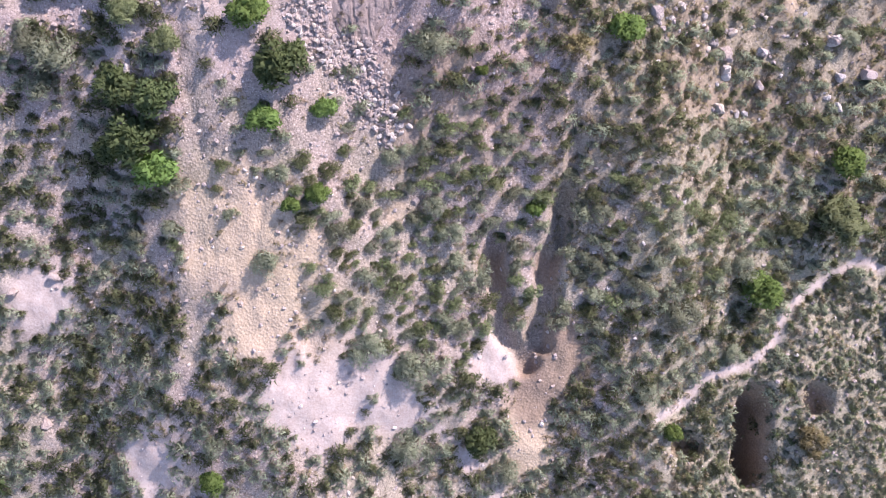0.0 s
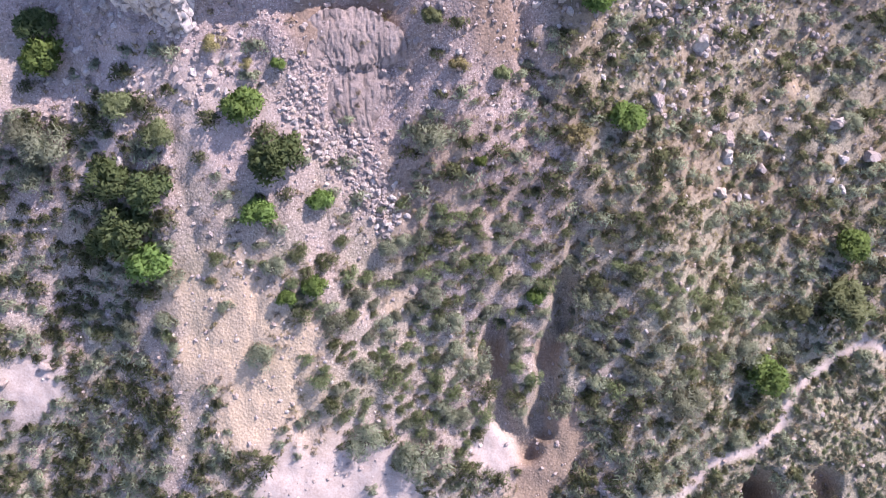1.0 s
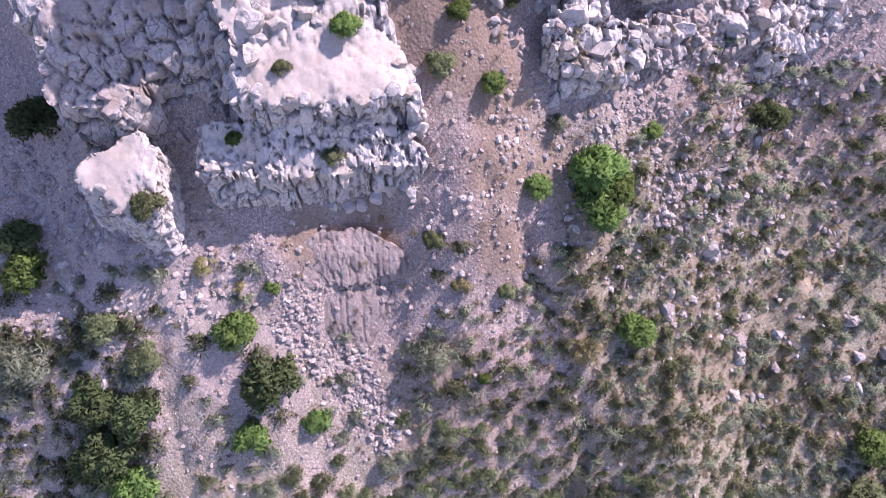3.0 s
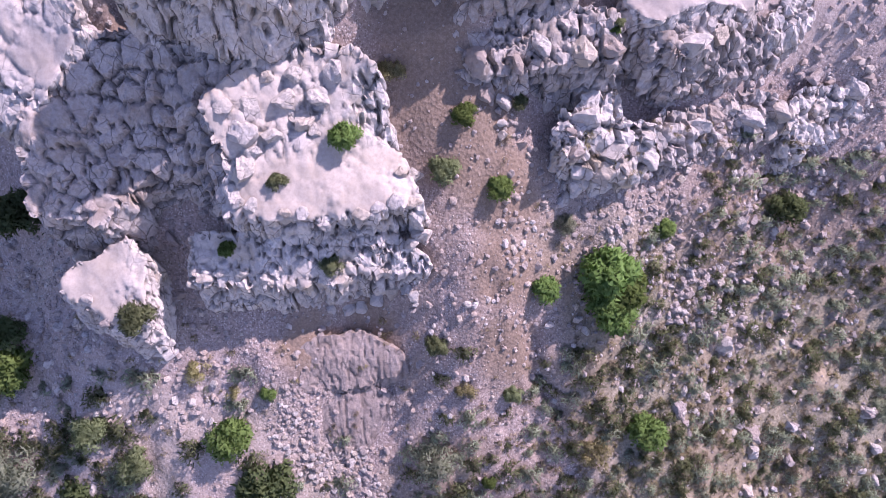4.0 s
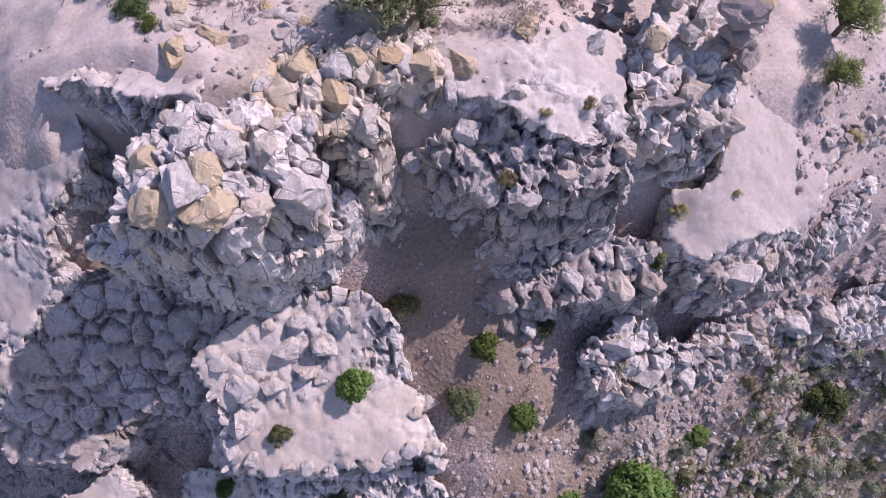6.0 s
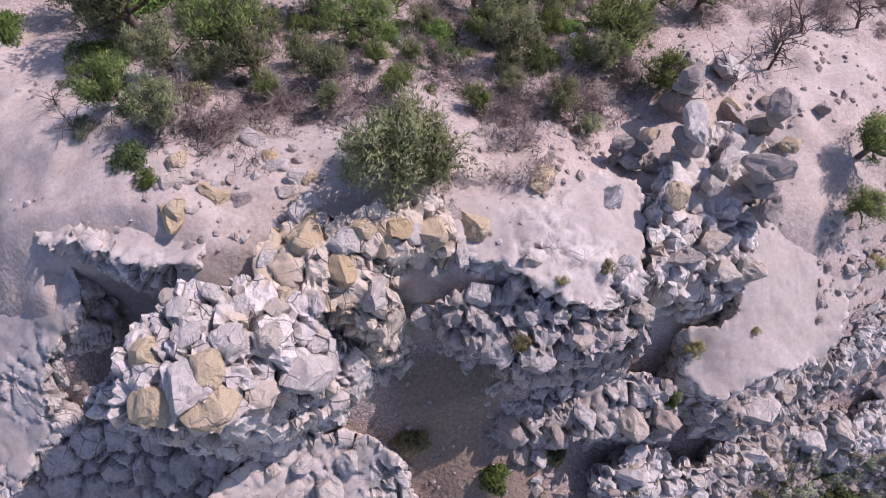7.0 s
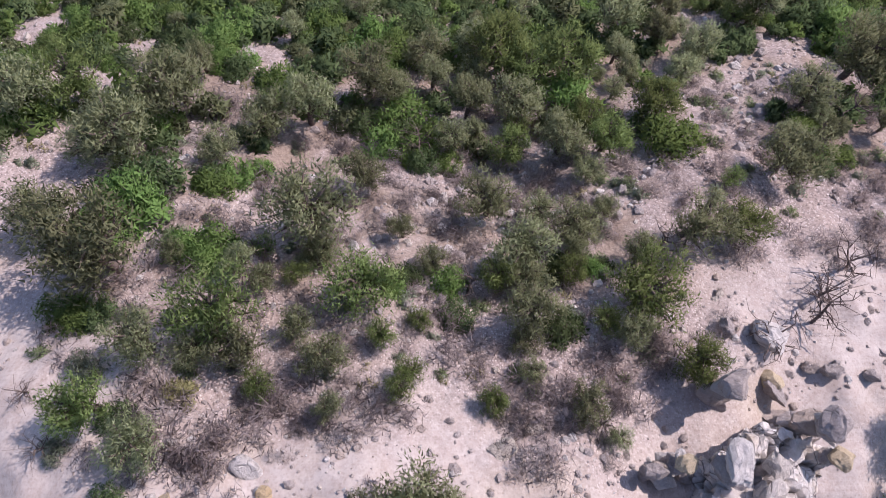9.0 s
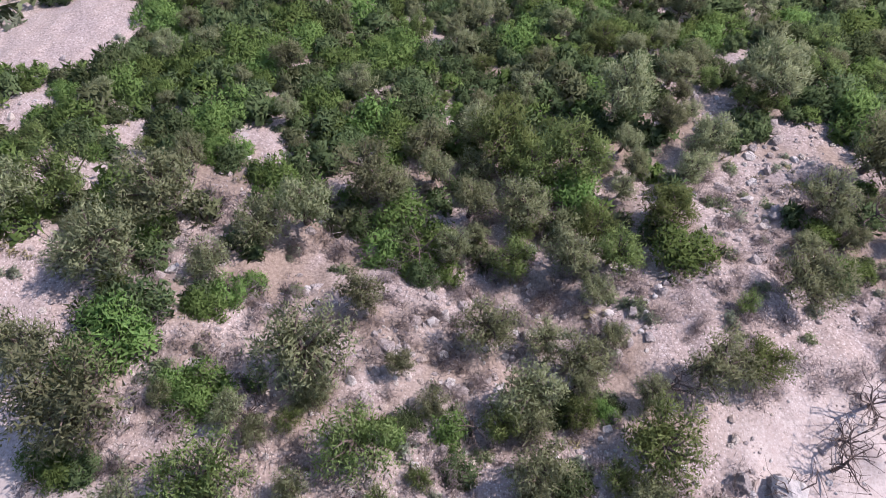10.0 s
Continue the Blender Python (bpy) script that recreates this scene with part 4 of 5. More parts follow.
rock_mass("rock_pinnacle", "tall pale sandstone pinnacle topped with cracked flat blocks",
          [(-14.7, 54.9, 38.6), (-14.3, 56.5, 39.6), (-13.9, 58.0, 39.5), (-12.2, 59.3, 39.1), (-10.6, 60.0, 39.1), (-8.8, 59.7, 39.1), (-7.4, 58.6, 38.7), (-6.5, 57.3, 37.8), (-6.9, 56.0, 37.4),
           (-7.9, 55.3, 37.6), (-9.0, 54.7, 38.6), (-10.3, 54.3, 39.2), (-11.6, 54.1, 39.4), (-12.8, 54.0, 39.2), (-13.9, 54.3, 38.8)],
          10.5, 1.2, 0.03, (1.15, 1.15, 4.2), 0.42, 0.5, sand=-0.4, salt=260)
rock_mass("rock_pinnacle", "jointed pale spur wrapped round the pinnacle's foot",
          [(-18.3, 55.5, 34.0), (-17.0, 56.6, 34.8), (-15.2, 57.5, 35.8), (-13.5, 57.5, 36.2), (-10.0, 57.5, 36.0), (-6.0, 57.9, 35.0), (-5.2, 57.2, 34.2), (-6.2, 55.9, 33.7), (-7.6, 55.0, 33.8), (-8.8, 54.3, 34.7),
           (-10.3, 53.9, 34.8), (-12.4, 53.8, 34.9), (-14.2, 54.3, 34.9), (-16.2, 54.8, 34.2)],
          8.0, 0.4, 0.05, (1.05, 1.05, 3.8), 0.38, 0.45, sand=-0.4, salt=280)
rock_mass("rock_slab", "smooth pale sandstone slab with a shaded flank",
          [(-25.0, 62.4, 33.9), (-21.6, 64.0, 35.4), (-20.3, 62.8, 35.6), (-19.1, 62.1, 36.1), (-18.5, 60.9, 35.4), (-18.6, 59.5, 34.6), (-20.2, 58.3, 33.5), (-20.9, 56.6, 32.2),
           (-20.8, 55.3, 31.0), (-22.2, 53.9, 29.8), (-23.6, 51.5, 28.6), (-26.9, 51.2, 27.0), (-27.5, 56.0, 31.0)],
          9.0, 0.1, 0.08, (1.5, 1.5, 1.8), 0.3, 0.35, sand=0.55, mat=SLAB_ROCK, salt=300)
rock_mass("rock_crest", "ochre-stained jointed sandstone blocks along the crest",
          [(-9.6, 60.9, 39.2), (-7.9, 62.6, 39.0), (-5.1, 62.8, 39.4), (-2.3, 63.6, 38.8), (-1.4, 62.5, 38.4), (-1.7, 61.1, 38.4), (-3.6, 60.8, 39.0), (-4.6, 60.2, 38.7), (-4.0, 59.0, 37.6),
           (-5.0, 58.2, 37.2), (-7.0, 59.0, 38.6), (-9.0, 59.6, 38.8)],
          9.0, 0.5, 0.08, (1.1, 1.1, 1.6), 0.35, 0.42, sand=0.05, mat=OCHRE_ROCK, salt=340)
rock_mass("rock_dome", "smooth pale sandstone dome with a pitted front edge",
          [(-2.3, 64.6, 37.4), (0.3, 65.2, 37.2), (3.5, 65.6, 37.0), (6.8, 65.2, 36.8), (6.9, 61.1, 36.6), (6.4, 59.4, 36.2), (4.4, 59.0, 36.9), (2.4, 59.6, 37.6), (1.2, 60.2, 38.0), (0.3, 61.1, 37.7),
           (-1.4, 60.8, 37.7), (-1.6, 62.4, 38.3)],
          7.0, 0.7, 0.08, (1.1, 1.1, 1.6), 0.3, sand=0.5, mat=SLAB_ROCK, salt=380)
rock_mass("rock_step", "row of rounded sandstone knobs below the crest, toned dark for shade",
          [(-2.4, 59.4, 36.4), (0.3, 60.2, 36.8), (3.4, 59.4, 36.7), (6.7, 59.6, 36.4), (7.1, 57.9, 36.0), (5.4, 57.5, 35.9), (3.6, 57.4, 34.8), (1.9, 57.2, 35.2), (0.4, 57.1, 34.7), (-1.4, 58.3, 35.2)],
          7.0, 0.2, 0.06, (1.1, 1.1, 2.4), 0.42, 0.4, sand=0.0, mat=SHADED_GREY_ROCK, salt=420)
rock_mass("rock_step", "foot of the cliff in rounded grey blocks, darkened for shade",
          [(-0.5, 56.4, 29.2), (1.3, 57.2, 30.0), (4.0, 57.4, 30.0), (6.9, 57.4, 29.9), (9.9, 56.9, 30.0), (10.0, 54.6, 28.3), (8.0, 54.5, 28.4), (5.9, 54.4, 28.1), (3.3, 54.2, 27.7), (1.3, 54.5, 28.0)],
          5.0, 0.1, 0.1, (1.1, 1.1, 1.6), 0.42, 0.4, sand=0.0, mat=SHADED_GREY_ROCK, salt=460)
rock_mass("rock_slab", "wide smooth sandy slab tilting towards the valley",
          [(13.4, 66.0, 33.3), (16.7, 68.6, 32.4), (21.0, 69.4, 31.6), (21.8, 64.3, 30.0), (20.4, 62.0, 29.6), (19.4, 60.0, 29.3), (18.5, 58.0, 28.4), (17.4, 57.9, 29.2), (14.8, 57.4, 30.0), (12.0, 56.3, 30.0), (10.5, 57.0, 30.0),
           (10.4, 59.3, 31.0), (12.6, 60.1, 31.6), (13.4, 62.5, 32.6)],
          6.0, 0.1, 0.10, (1.1, 1.1, 1.5), 0.25, sand=0.95, mat=SLAB_ROCK, salt=500)
rock_mass("rock_buttress", "broken buttress of pale sandstone boulders above the scree",
          [(6.4, 52.5, 25.4), (8.6, 53.8, 26.0), (9.9, 54.0, 26.2), (10.8, 52.8, 25.2), (13.0, 52.8, 24.4), (13.3, 51.2, 22.8), (12.0, 50.6, 22.5), (9.9, 50.2, 23.0), (7.5, 50.0, 24.0), (6.7, 50.9, 24.8)],
          5.0, 0.6, 0.1, (1.5, 1.5, 1.8), 0.5, 0.45, sand=0.0, salt=540)
rock_mass("rock_buttress", "buttress of cracked pale sandstone, toned grey for its shadow",
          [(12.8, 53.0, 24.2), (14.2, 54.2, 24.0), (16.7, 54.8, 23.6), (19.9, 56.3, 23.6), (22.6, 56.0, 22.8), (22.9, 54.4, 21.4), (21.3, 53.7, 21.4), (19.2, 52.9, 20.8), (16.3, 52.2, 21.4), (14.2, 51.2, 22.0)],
          4.5, 0.3, 0.12, (1.2, 1.2, 1.5), 0.45, 0.4, sand=0.0, mat=SHADED_GREY_ROCK, salt=580)
rock_mass("rock_buttress", "grey sandstone wall under the sandy slab, darkened for shade",
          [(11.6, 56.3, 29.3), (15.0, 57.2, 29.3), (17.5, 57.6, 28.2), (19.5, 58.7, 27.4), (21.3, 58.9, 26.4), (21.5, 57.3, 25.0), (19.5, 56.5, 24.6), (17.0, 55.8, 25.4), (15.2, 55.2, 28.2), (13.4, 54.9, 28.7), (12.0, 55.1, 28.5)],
          5.0, 0.2, 0.08, (1.2, 1.2, 1.7), 0.4, 0.4, sand=0.1, mat=SHADED_GREY_ROCK, salt=620)
rock_mass("rock_ridge", "rough sandstone ridge carrying leaning boulders",
          [(6.9, 60.9, 36.4), (7.9, 64.2, 37.4), (9.4, 67.6, 36.9), (12.5, 68.4, 36.0), (14.6, 67.4, 34.9), (14.2, 65.9, 35.0), (13.3, 64.3, 35.2), (12.7, 62.4, 34.4), (12.4, 60.9, 33.4), (11.0, 60.4, 33.4), (8.9, 60.4, 34.6)],
          6.5, 0.3, 0.10, (1.2, 1.2, 1.6), 0.4, 0.4, sand=0.3, salt=660)
rock_mass("rock_bank", "scored bank of bare grey clay above the scree",
          [(-12.2, 39.6, 14.9), (-11.2, 40.6, 15.7), (-9.0, 41.6, 16.2), (-6.3, 42.0, 16.0), (-3.7, 41.3, 15.2), (-3.6, 40.0, 14.2), (-5.6, 39.3, 13.6), (-8.1, 38.65, 13.6), (-10.5, 38.6, 13.9), (-11.6, 39.0, 14.4)],
          2.5, 0.3, 0.35, (0.45, 3.5, 3.5), 0.06, 0.10, sand=-1, mat=CLAY, salt=700)
rock_mass("rock_bank", "lower apron of smooth grey clay", BANK_APRON, 1.5, 0.15, 0.4, (0.4, 3.5, 3.5), 0.04, 0.08, sand=-1, mat=CLAY, salt=720)
rock_mass("rock_rib", "broken sandstone rib on the east slope", RIB_LOW, 3.5, 0.3, 0.15, (1.2, 1.2, 1.5), 0.42, 0.4, sand=0.0, salt=760)
rock_mass("rock_rib", "cracked sandstone rib beside the sandy slab", RIB_HIGH, 3.5, 0.3, 0.12, (1.2, 1.2, 1.5), 0.4, 0.4, sand=0.1, salt=780)

rock_mass("rock_outcrop", "pale jointed sandstone rim over a dark chute",
          [(-19.4, 62.0, 37.0), (-18.2, 62.0, 37.6), (-16.8, 61.8, 38.0), (-15.2, 61.3, 38.1), (-13.6, 60.6, 38.2), (-12.2, 61.0, 38.4), (-11.6, 63.4, 38.0), (-14.0, 65.0, 37.4), (-17.0, 65.2, 36.8), (-20.2, 64.6, 36.0)],
          9.0, -0.1, 0.06, (0.9, 0.9, 1.5), 0.3, 0.35, sand=0.6, mat=SLAB_ROCK, salt=740)

# a tree of all solid faces, to set things down on
near_rows = (np.abs(gx) < 180) & (gy > -150) & (gy < 260)
all_v, all_f, count = [np.stack([gx, gy, gz], 1)], [], len(gx)
gf = grid_faces(len(YS), len(XS))
gf = np.concatenate([gf[:, [0, 1, 2]], gf[:, [0, 2, 3]]])
all_f.append(gf[near_rows[gf].all(1)])
for v, f in SOLID:
    all_v.append(v)
    all_f.append(f + count)
    count += len(v)
LAND = BVHTree.FromPolygons(np.concatenate(all_v).tolist(), np.concatenate(all_f).tolist())


def rest(x, y):
    """The height of what lies under a place, and its normal."""
    hit, normal, _, _ = LAND.ray_cast(Vector((x, y, 120)), Vector((0, 0, -1)))
    return (hit.z, normal) if hit else (0.0, Vector((0, 0, 1)))


# ---- stones ----
def stone_mesh(name, salt, mat, squash=(1, 1, 0.8), points=16, round_off=0.10, cuts=1, rough=0.05, worn=0):
    """A broken stone: a hull of a few corners, its edges worn, its faces uneven."""
    rng = np.random.default_rng(salt)
    p = rng.normal(size=(points, 3))
    p /= np.linalg.norm(p, axis=1, keepdims=True)
    p /= (np.abs(p) ** 3.5).sum(1, keepdims=True) ** (1 / 3.5)
    p *= (0.78 + 0.22 * rng.random(points))[:, None] * np.array(squash)
    bm = bmesh.new()
    hull = bmesh.ops.convex_hull(bm, input=[bm.verts.new(q) for q in p])
    bmesh.ops.delete(bm, geom=list({g for g in hull["geom_interior"] + hull["geom_unused"] if isinstance(g, bmesh.types.BMVert)}), context="VERTS")
    bmesh.ops.dissolve_limit(bm, angle_limit=0.3, verts=bm.verts[:], edges=bm.edges[:])
    if round_off:
        bmesh.ops.bevel(bm, geom=bm.edges[:], offset=round_off, segments=2, profile=0.6, affect="EDGES", clamp_overlap=True)
    bmesh.ops.triangulate(bm, faces=bm.faces[:])
    if cuts:
        bmesh.ops.subdivide_edges(bm, edges=[e for e in bm.edges if e.calc_length() > 0.25], cuts=cuts, use_grid_fill=True)
        bmesh.ops.triangulate(bm, faces=bm.faces[:])
    for _ in range(worn):
        bmesh.ops.smooth_vert(bm, verts=bm.verts[:], factor=0.5, use_axis_x=True, use_axis_y=True, use_axis_z=True)
    for v in bm.verts:
        q = v.co * 2.3 + Vector((salt, 0, 0))
        v.co += v.co.normalized() * rough * (noise.noise(q) + 0.7 * noise.noise(q * 2.7) + 0.45 * noise.noise(q * 5.5))
    bmesh.ops.recalc_face_normals(bm, faces=bm.faces[:])
    me = bpy.data.meshes.new(name)
    bm.to_mesh(me)
    bm.free()
    me.materials.append(mat)
    me.polygons.foreach_set("use_smooth", [worn > 1] * len(me.polygons))
    return me


def cut_stone(name, salt, mat, squash=(1, 1, 0.8), planes=14, rough=0.06, level=3):
    """A block split off along flat joints, its faces a little uneven and its edges worn."""
    rng = np.random.default_rng(salt)
    v, f = icosphere(level)
    v = v / (np.abs(v) ** 4).sum(1, keepdims=True) ** 0.25
    for k in range(planes):
        way = rng.normal(size=3)
        way /= np.linalg.norm(way)
        over = v @ way - rng.uniform(0.5, 0.8)
        v = v - np.where(over > 0, over, 0)[:, None] * way
    v = v * np.array(squash)
    out = v / (np.linalg.norm(v, axis=1, keepdims=True) + 1e-9)
    v = v + out * (rough * 1.7 * fbm(v * 1.9 + salt, 3, salt) + rough * fbm(v * 6.0 + salt, 2, salt + 5))[:, None]
    g1, g2, _, _ = cells(v * 1.1 + salt * 0.37, salt)
    v = v - out * (0.10 * np.exp(-(((g2 - g1) / 0.06) ** 2)))[:, None]
    return mesh_of(name, v, f, mat, False)


BOULDER = [cut_stone("boulder", 11 + k, (PALE_STONE, DULL_STONE)[k % 2], (1, 0.7 + 0.04 * k, 0.75), 16) for k in range(8)]


def put_boulder(x, y, r, kind=None, tilt=None, rng=random, label="pale weathered sandstone boulder lying on the slope", group="boulders", sink=0.3, dz=0.0):
    z, normal = rest(x, y)
    k = rng.randrange(len(BOULDER)) if kind is None else kind
    ob = new("boulder", BOULDER[k])
    turn = tilt or (rng.uniform(-25, 25), rng.uniform(-25, 25), rng.uniform(0, 360))
    ob.matrix_world = pose(x, y, z + dz + r * (0.7 - sink - 0.25), *turn) @ Matrix.Diagonal((r, r, r, 1))
    return tagged(ob, label, "boulder", group)


WHITE_BLOCK = [cut_stone("block", 400 + k, PALE_STONE, (1, 0.72 + 0.04 * k, 0.8), 12 + 2 * (k % 3)) for k in range(8)]
OCHRE_BLOCK = [cut_stone("block", 420 + k, OCHRE_STONE, (1, 0.74 + 0.05 * k, 0.8), 12 + 2 * (k % 3)) for k in range(5)]
DULL_BLOCK = [cut_stone("block", 440 + k, DULL_STONE, (1, 0.78, 0.8), 14) for k in range(5)]
CREST_STONE = [cut_stone("boulder", 460 + k, (OCHRE_STONE, PALE_STONE, DULL_STONE)[k % 3], (1, 0.8, 0.6), 14) for k in range(6)]


def blocks(some, models, rng, stretch=1.1, sink=0.25, label=""):
    """Loosened blocks that belong to a mass of rock."""
    for x, y, r in some:
        z, _ = rest(x, y)
        owner = min(CLAIM, key=lambda c: np.min(np.hypot(c[0][:, 0] - x, c[0][:, 1] - y)))[1]
        ob = part("block", rng.choice(models), owner, label)
        r *= stretch
        ob.matrix_world = pose(x, y, z + r * (0.5 - sink), rng.uniform(-22, 22), rng.uniform(-22, 22), rng.uniform(0, 360)) @ Matrix.Diagonal((r, r, r, 1))


rng = random.Random(6)
blocks(PINNACLE_OCHRE, OCHRE_BLOCK, rng, 1.25, 0.5, "yellow-stained rounded block")
blocks(PINNACLE_PALE, WHITE_BLOCK, rng, 1.25, 0.55)
blocks(CREST_OCHRE, OCHRE_BLOCK, rng, 1.15, 0.6, "ochre-stained block")
blocks(CREST_PALE, WHITE_BLOCK, rng, 1.15, 0.62)
blocks(RIDGE_BLOCKS, DULL_BLOCK + WHITE_BLOCK[:1], rng, 1.25, 0.0)
HOODOOS = [
    (9.3, 66.9, 39.0, 1.15, "white"), (12.2, 64.9, 38.7, 1.2, "dull"), (13.9, 68.6, 38.0, 1.1, "dull"), (10.0, 70.2, 37.9, 1.0, "dull"), (8.2, 63.9, 38.5, 0.75, "ochre"),
    (12.9, 63.8, 37.2, 0.8, "dull"), (14.5, 67.2, 36.6, 0.7, "ochre"), (6.3, 66.8, 37.7, 0.55, "dull"), (7.4, 67.0, 37.8, 0.6, "ochre"), (10.9, 65.6, 37.6, 0.9, "white"),
    (11.4, 66.9, 37.4, 0.8, "white"), (10.0, 64.6, 37.6, 0.7, "white"),
]
for x, y, top, r, kind in HOODOOS:
    z, _ = rest(x, y)
    owner = min(CLAIM, key=lambda c: np.min(np.hypot(c[0][:, 0] - x, c[0][:, 1] - y)))[1]
    ob = part("block", rng.choice({"white": WHITE_BLOCK, "dull": DULL_BLOCK, "ochre": OCHRE_BLOCK}[kind]), owner, "tall leaning block on the ridge")
    tall = 0.85 * r
    ob.matrix_world = pose(x, y, top - 0.72 * tall, rng.uniform(-14, 14), rng.uniform(-14, 14), rng.uniform(0, 360)) @ Matrix.Diagonal((r, r * 0.9, tall, 1))
    low, wide = top - 1.3 * tall, r * 0.8
    while low > z + 0.1:
        ob = part("block", rng.choice(DULL_BLOCK + WHITE_BLOCK[:3]), owner)
        ob.matrix_world = pose(x + rng.uniform(-0.2, 0.2), y + rng.uniform(-0.2, 0.2), low - 0.4 * wide, rng.uniform(-12, 12), rng.uniform(-12, 12), rng.uniform(0, 360)) @ Matrix.Diagonal((wide, wide, 0.85 * wide, 1))
        low, wide = low - 1.0 * wide, wide * 1.12
blocks(RIDGE_OCHRE, OCHRE_BLOCK, rng, 1.1, 0.2, "orange-stained block")
# dull blocks among the white ones tone the step down for shade
blocks(STEP_BLOCKS, WHITE_BLOCK[:4] + DULL_BLOCK, rng, 1.05, 0.62)
blocks(LEDGE_BLOCKS, WHITE_BLOCK, rng, 1.1, 0.6)
blocks(BENCH_BLOCKS, WHITE_BLOCK, rng, 1.25, 0.62)
blocks(SHOULDER_BLOCKS[::2], DULL_BLOCK + WHITE_BLOCK[:2], rng, 1.0, 0.72)

for x, y, r in CREST_BOULDERS[::2] + CREST_BOULDERS[1:8:2]:
    z, _ = rest(x, y)
    ob = tagged(new("boulder", rng.choice(CREST_STONE)), "ochre weathered boulder half sunk in the crest's sand", "boulder", "boulders of the crest")
    r *= 1.25
    ob.matrix_world = pose(x, y, z - r * 0.08, rng.uniform(-20, 20), rng.uniform(-20, 20), rng.uniform(0, 360)) @ Matrix.Diagonal((r, r, r, 1))
rng = random.Random(5)
for x, y, r in BOULDERS + BOULDERS_TWO:
    put_boulder(x, y, r * 0.95, rng=rng)

# ---- plants ----
def tube(points, radii, sides=5):
    """Rings of a tapered limb, as vertices and quads."""
    p, rows = np.array(points, float), []
    for k in range(len(p)):
        d = p[min(k + 1, len(p) - 1)] - p[max(k - 1, 0)]
        d /= np.linalg.norm(d) + 1e-9
        a = np.cross(d, (0.3, 0.9, 0.1))
        a /= np.linalg.norm(a) + 1e-9
        b = np.cross(d, a)
        ang = np.arange(sides) / sides * 2 * math.pi
        rows.append(p[k] + radii[k] * (np.cos(ang)[:, None] * a + np.sin(ang)[:, None] * b))
    return np.concatenate(rows), grid_faces(len(p), sides, True)


def limbs_mesh(name, rng, tips, base_r, mat, base=(0, 0, -0.15), kink=0.12):
    vs, fs, n = [], [], 0
    for tip in tips:
        a, b = np.array(base, float), np.array(tip, float)
        steps = 2
        pts = [a + (b - a) * t + (0 if k in (0, steps) else 1) * rng.normal(size=3) * kink * np.linalg.norm(b - a) * 0.5 for k, t in enumerate(np.linspace(0, 1, steps + 1))]
        v, f = tube(pts, base_r * (1 - 0.85 * np.linspace(0, 1, steps + 1)), 3)
        vs.append(v)
        fs.append(f + n)
        n += len(v)
    return mesh_of(name, np.concatenate(vs), np.concatenate(fs), mat)


def leaves(rng, clumps, count, size, narrow=0.5, shell=0.5, droop=0.0):
    """Small leaf sprays, spread through round clumps (x, y, z, radius, height)."""
    clumps = np.array(clumps, float)
    share = clumps[:, 3] ** 2
    pick = rng.choice(len(clumps), count, p=share / share.sum())
    d = rng.normal(size=(count, 3))
    d /= np.linalg.norm(d, axis=1, keepdims=True)
    d[:, 2] = np.where(d[:, 2] < -0.35, -d[:, 2], d[:, 2])
    r = shell + (1 - shell) * rng.random(count) ** 0.5
    r *= 1 + 0.16 * rng.normal(size=count)
    c = clumps[pick]
    centre = c[:, :3] + d * r[:, None] * np.stack([c[:, 3], c[:, 3], c[:, 4]], 1)
    axis = d + 0.8 * rng.normal(size=(count, 3)) + (0, 0, 0.3 - droop)
    axis /= np.linalg.norm(axis, axis=1, keepdims=True)
    side = np.cross(axis, rng.normal(size=(count, 3)))
    side /= np.linalg.norm(side, axis=1, keepdims=True) + 1e-9
    s = size * (0.6 + 0.8 * rng.random(count))[:, None]
    a, b = centre - axis * s * 0.5, centre + axis * s * 0.5
    w = side * s * narrow * 0.5
    turn = (np.cross(b - a + w, 2 * w) * d).sum(1) < 0
    w = np.where(turn[:, None], -w, w)
    v = np.stack([a - w, b, a + w], 1).reshape(-1, 3)
    return v, np.arange(count * 3).reshape(-1, 3), np.repeat(d + (0, 0, 0.25), 3, 0)


def clumped(rng, n, r, h, top):
    """Clumps over a dome of radius r and height h."""
    out = []
    for _ in range(n):
        ang, q = rng.uniform(0, 2 * math.pi), math.sqrt(rng.random()) * 0.72
        k = rng.uniform(0.30, 0.5) * r
        out.append((math.cos(ang) * q * r, math.sin(ang) * q * r, top + h * (1 - q * q) * rng.uniform(0.55, 0.8), k, k * 0.85 * min(1.2, h / r)))
    return out


def bush(name, label, leaf, seed, n_clumps, count, size, height, narrow=0.5, stem=0.045, wood=None, category="bush", lean=0.0):
    """One bush of radius 1 m, with its stems and its foliage."""
    rng = np.random.default_rng(seed)
    thing = tagged(new(name), label, category)
    cl = clumped(rng, n_clumps, 1.0, height, 0.05)
    cl = [(a + lean * c, b, c, d, e) for a, b, c, d, e in cl]
    part("woody_base", limbs_mesh("woody_base", rng, [c[:3] for c in cl], stem, wood or BARK), thing)
    v, f, n = leaves(rng, cl, count, size, narrow)
    part("foliage", mesh_of("foliage", v, f, leaf, True, (), n), thing)
    return thing


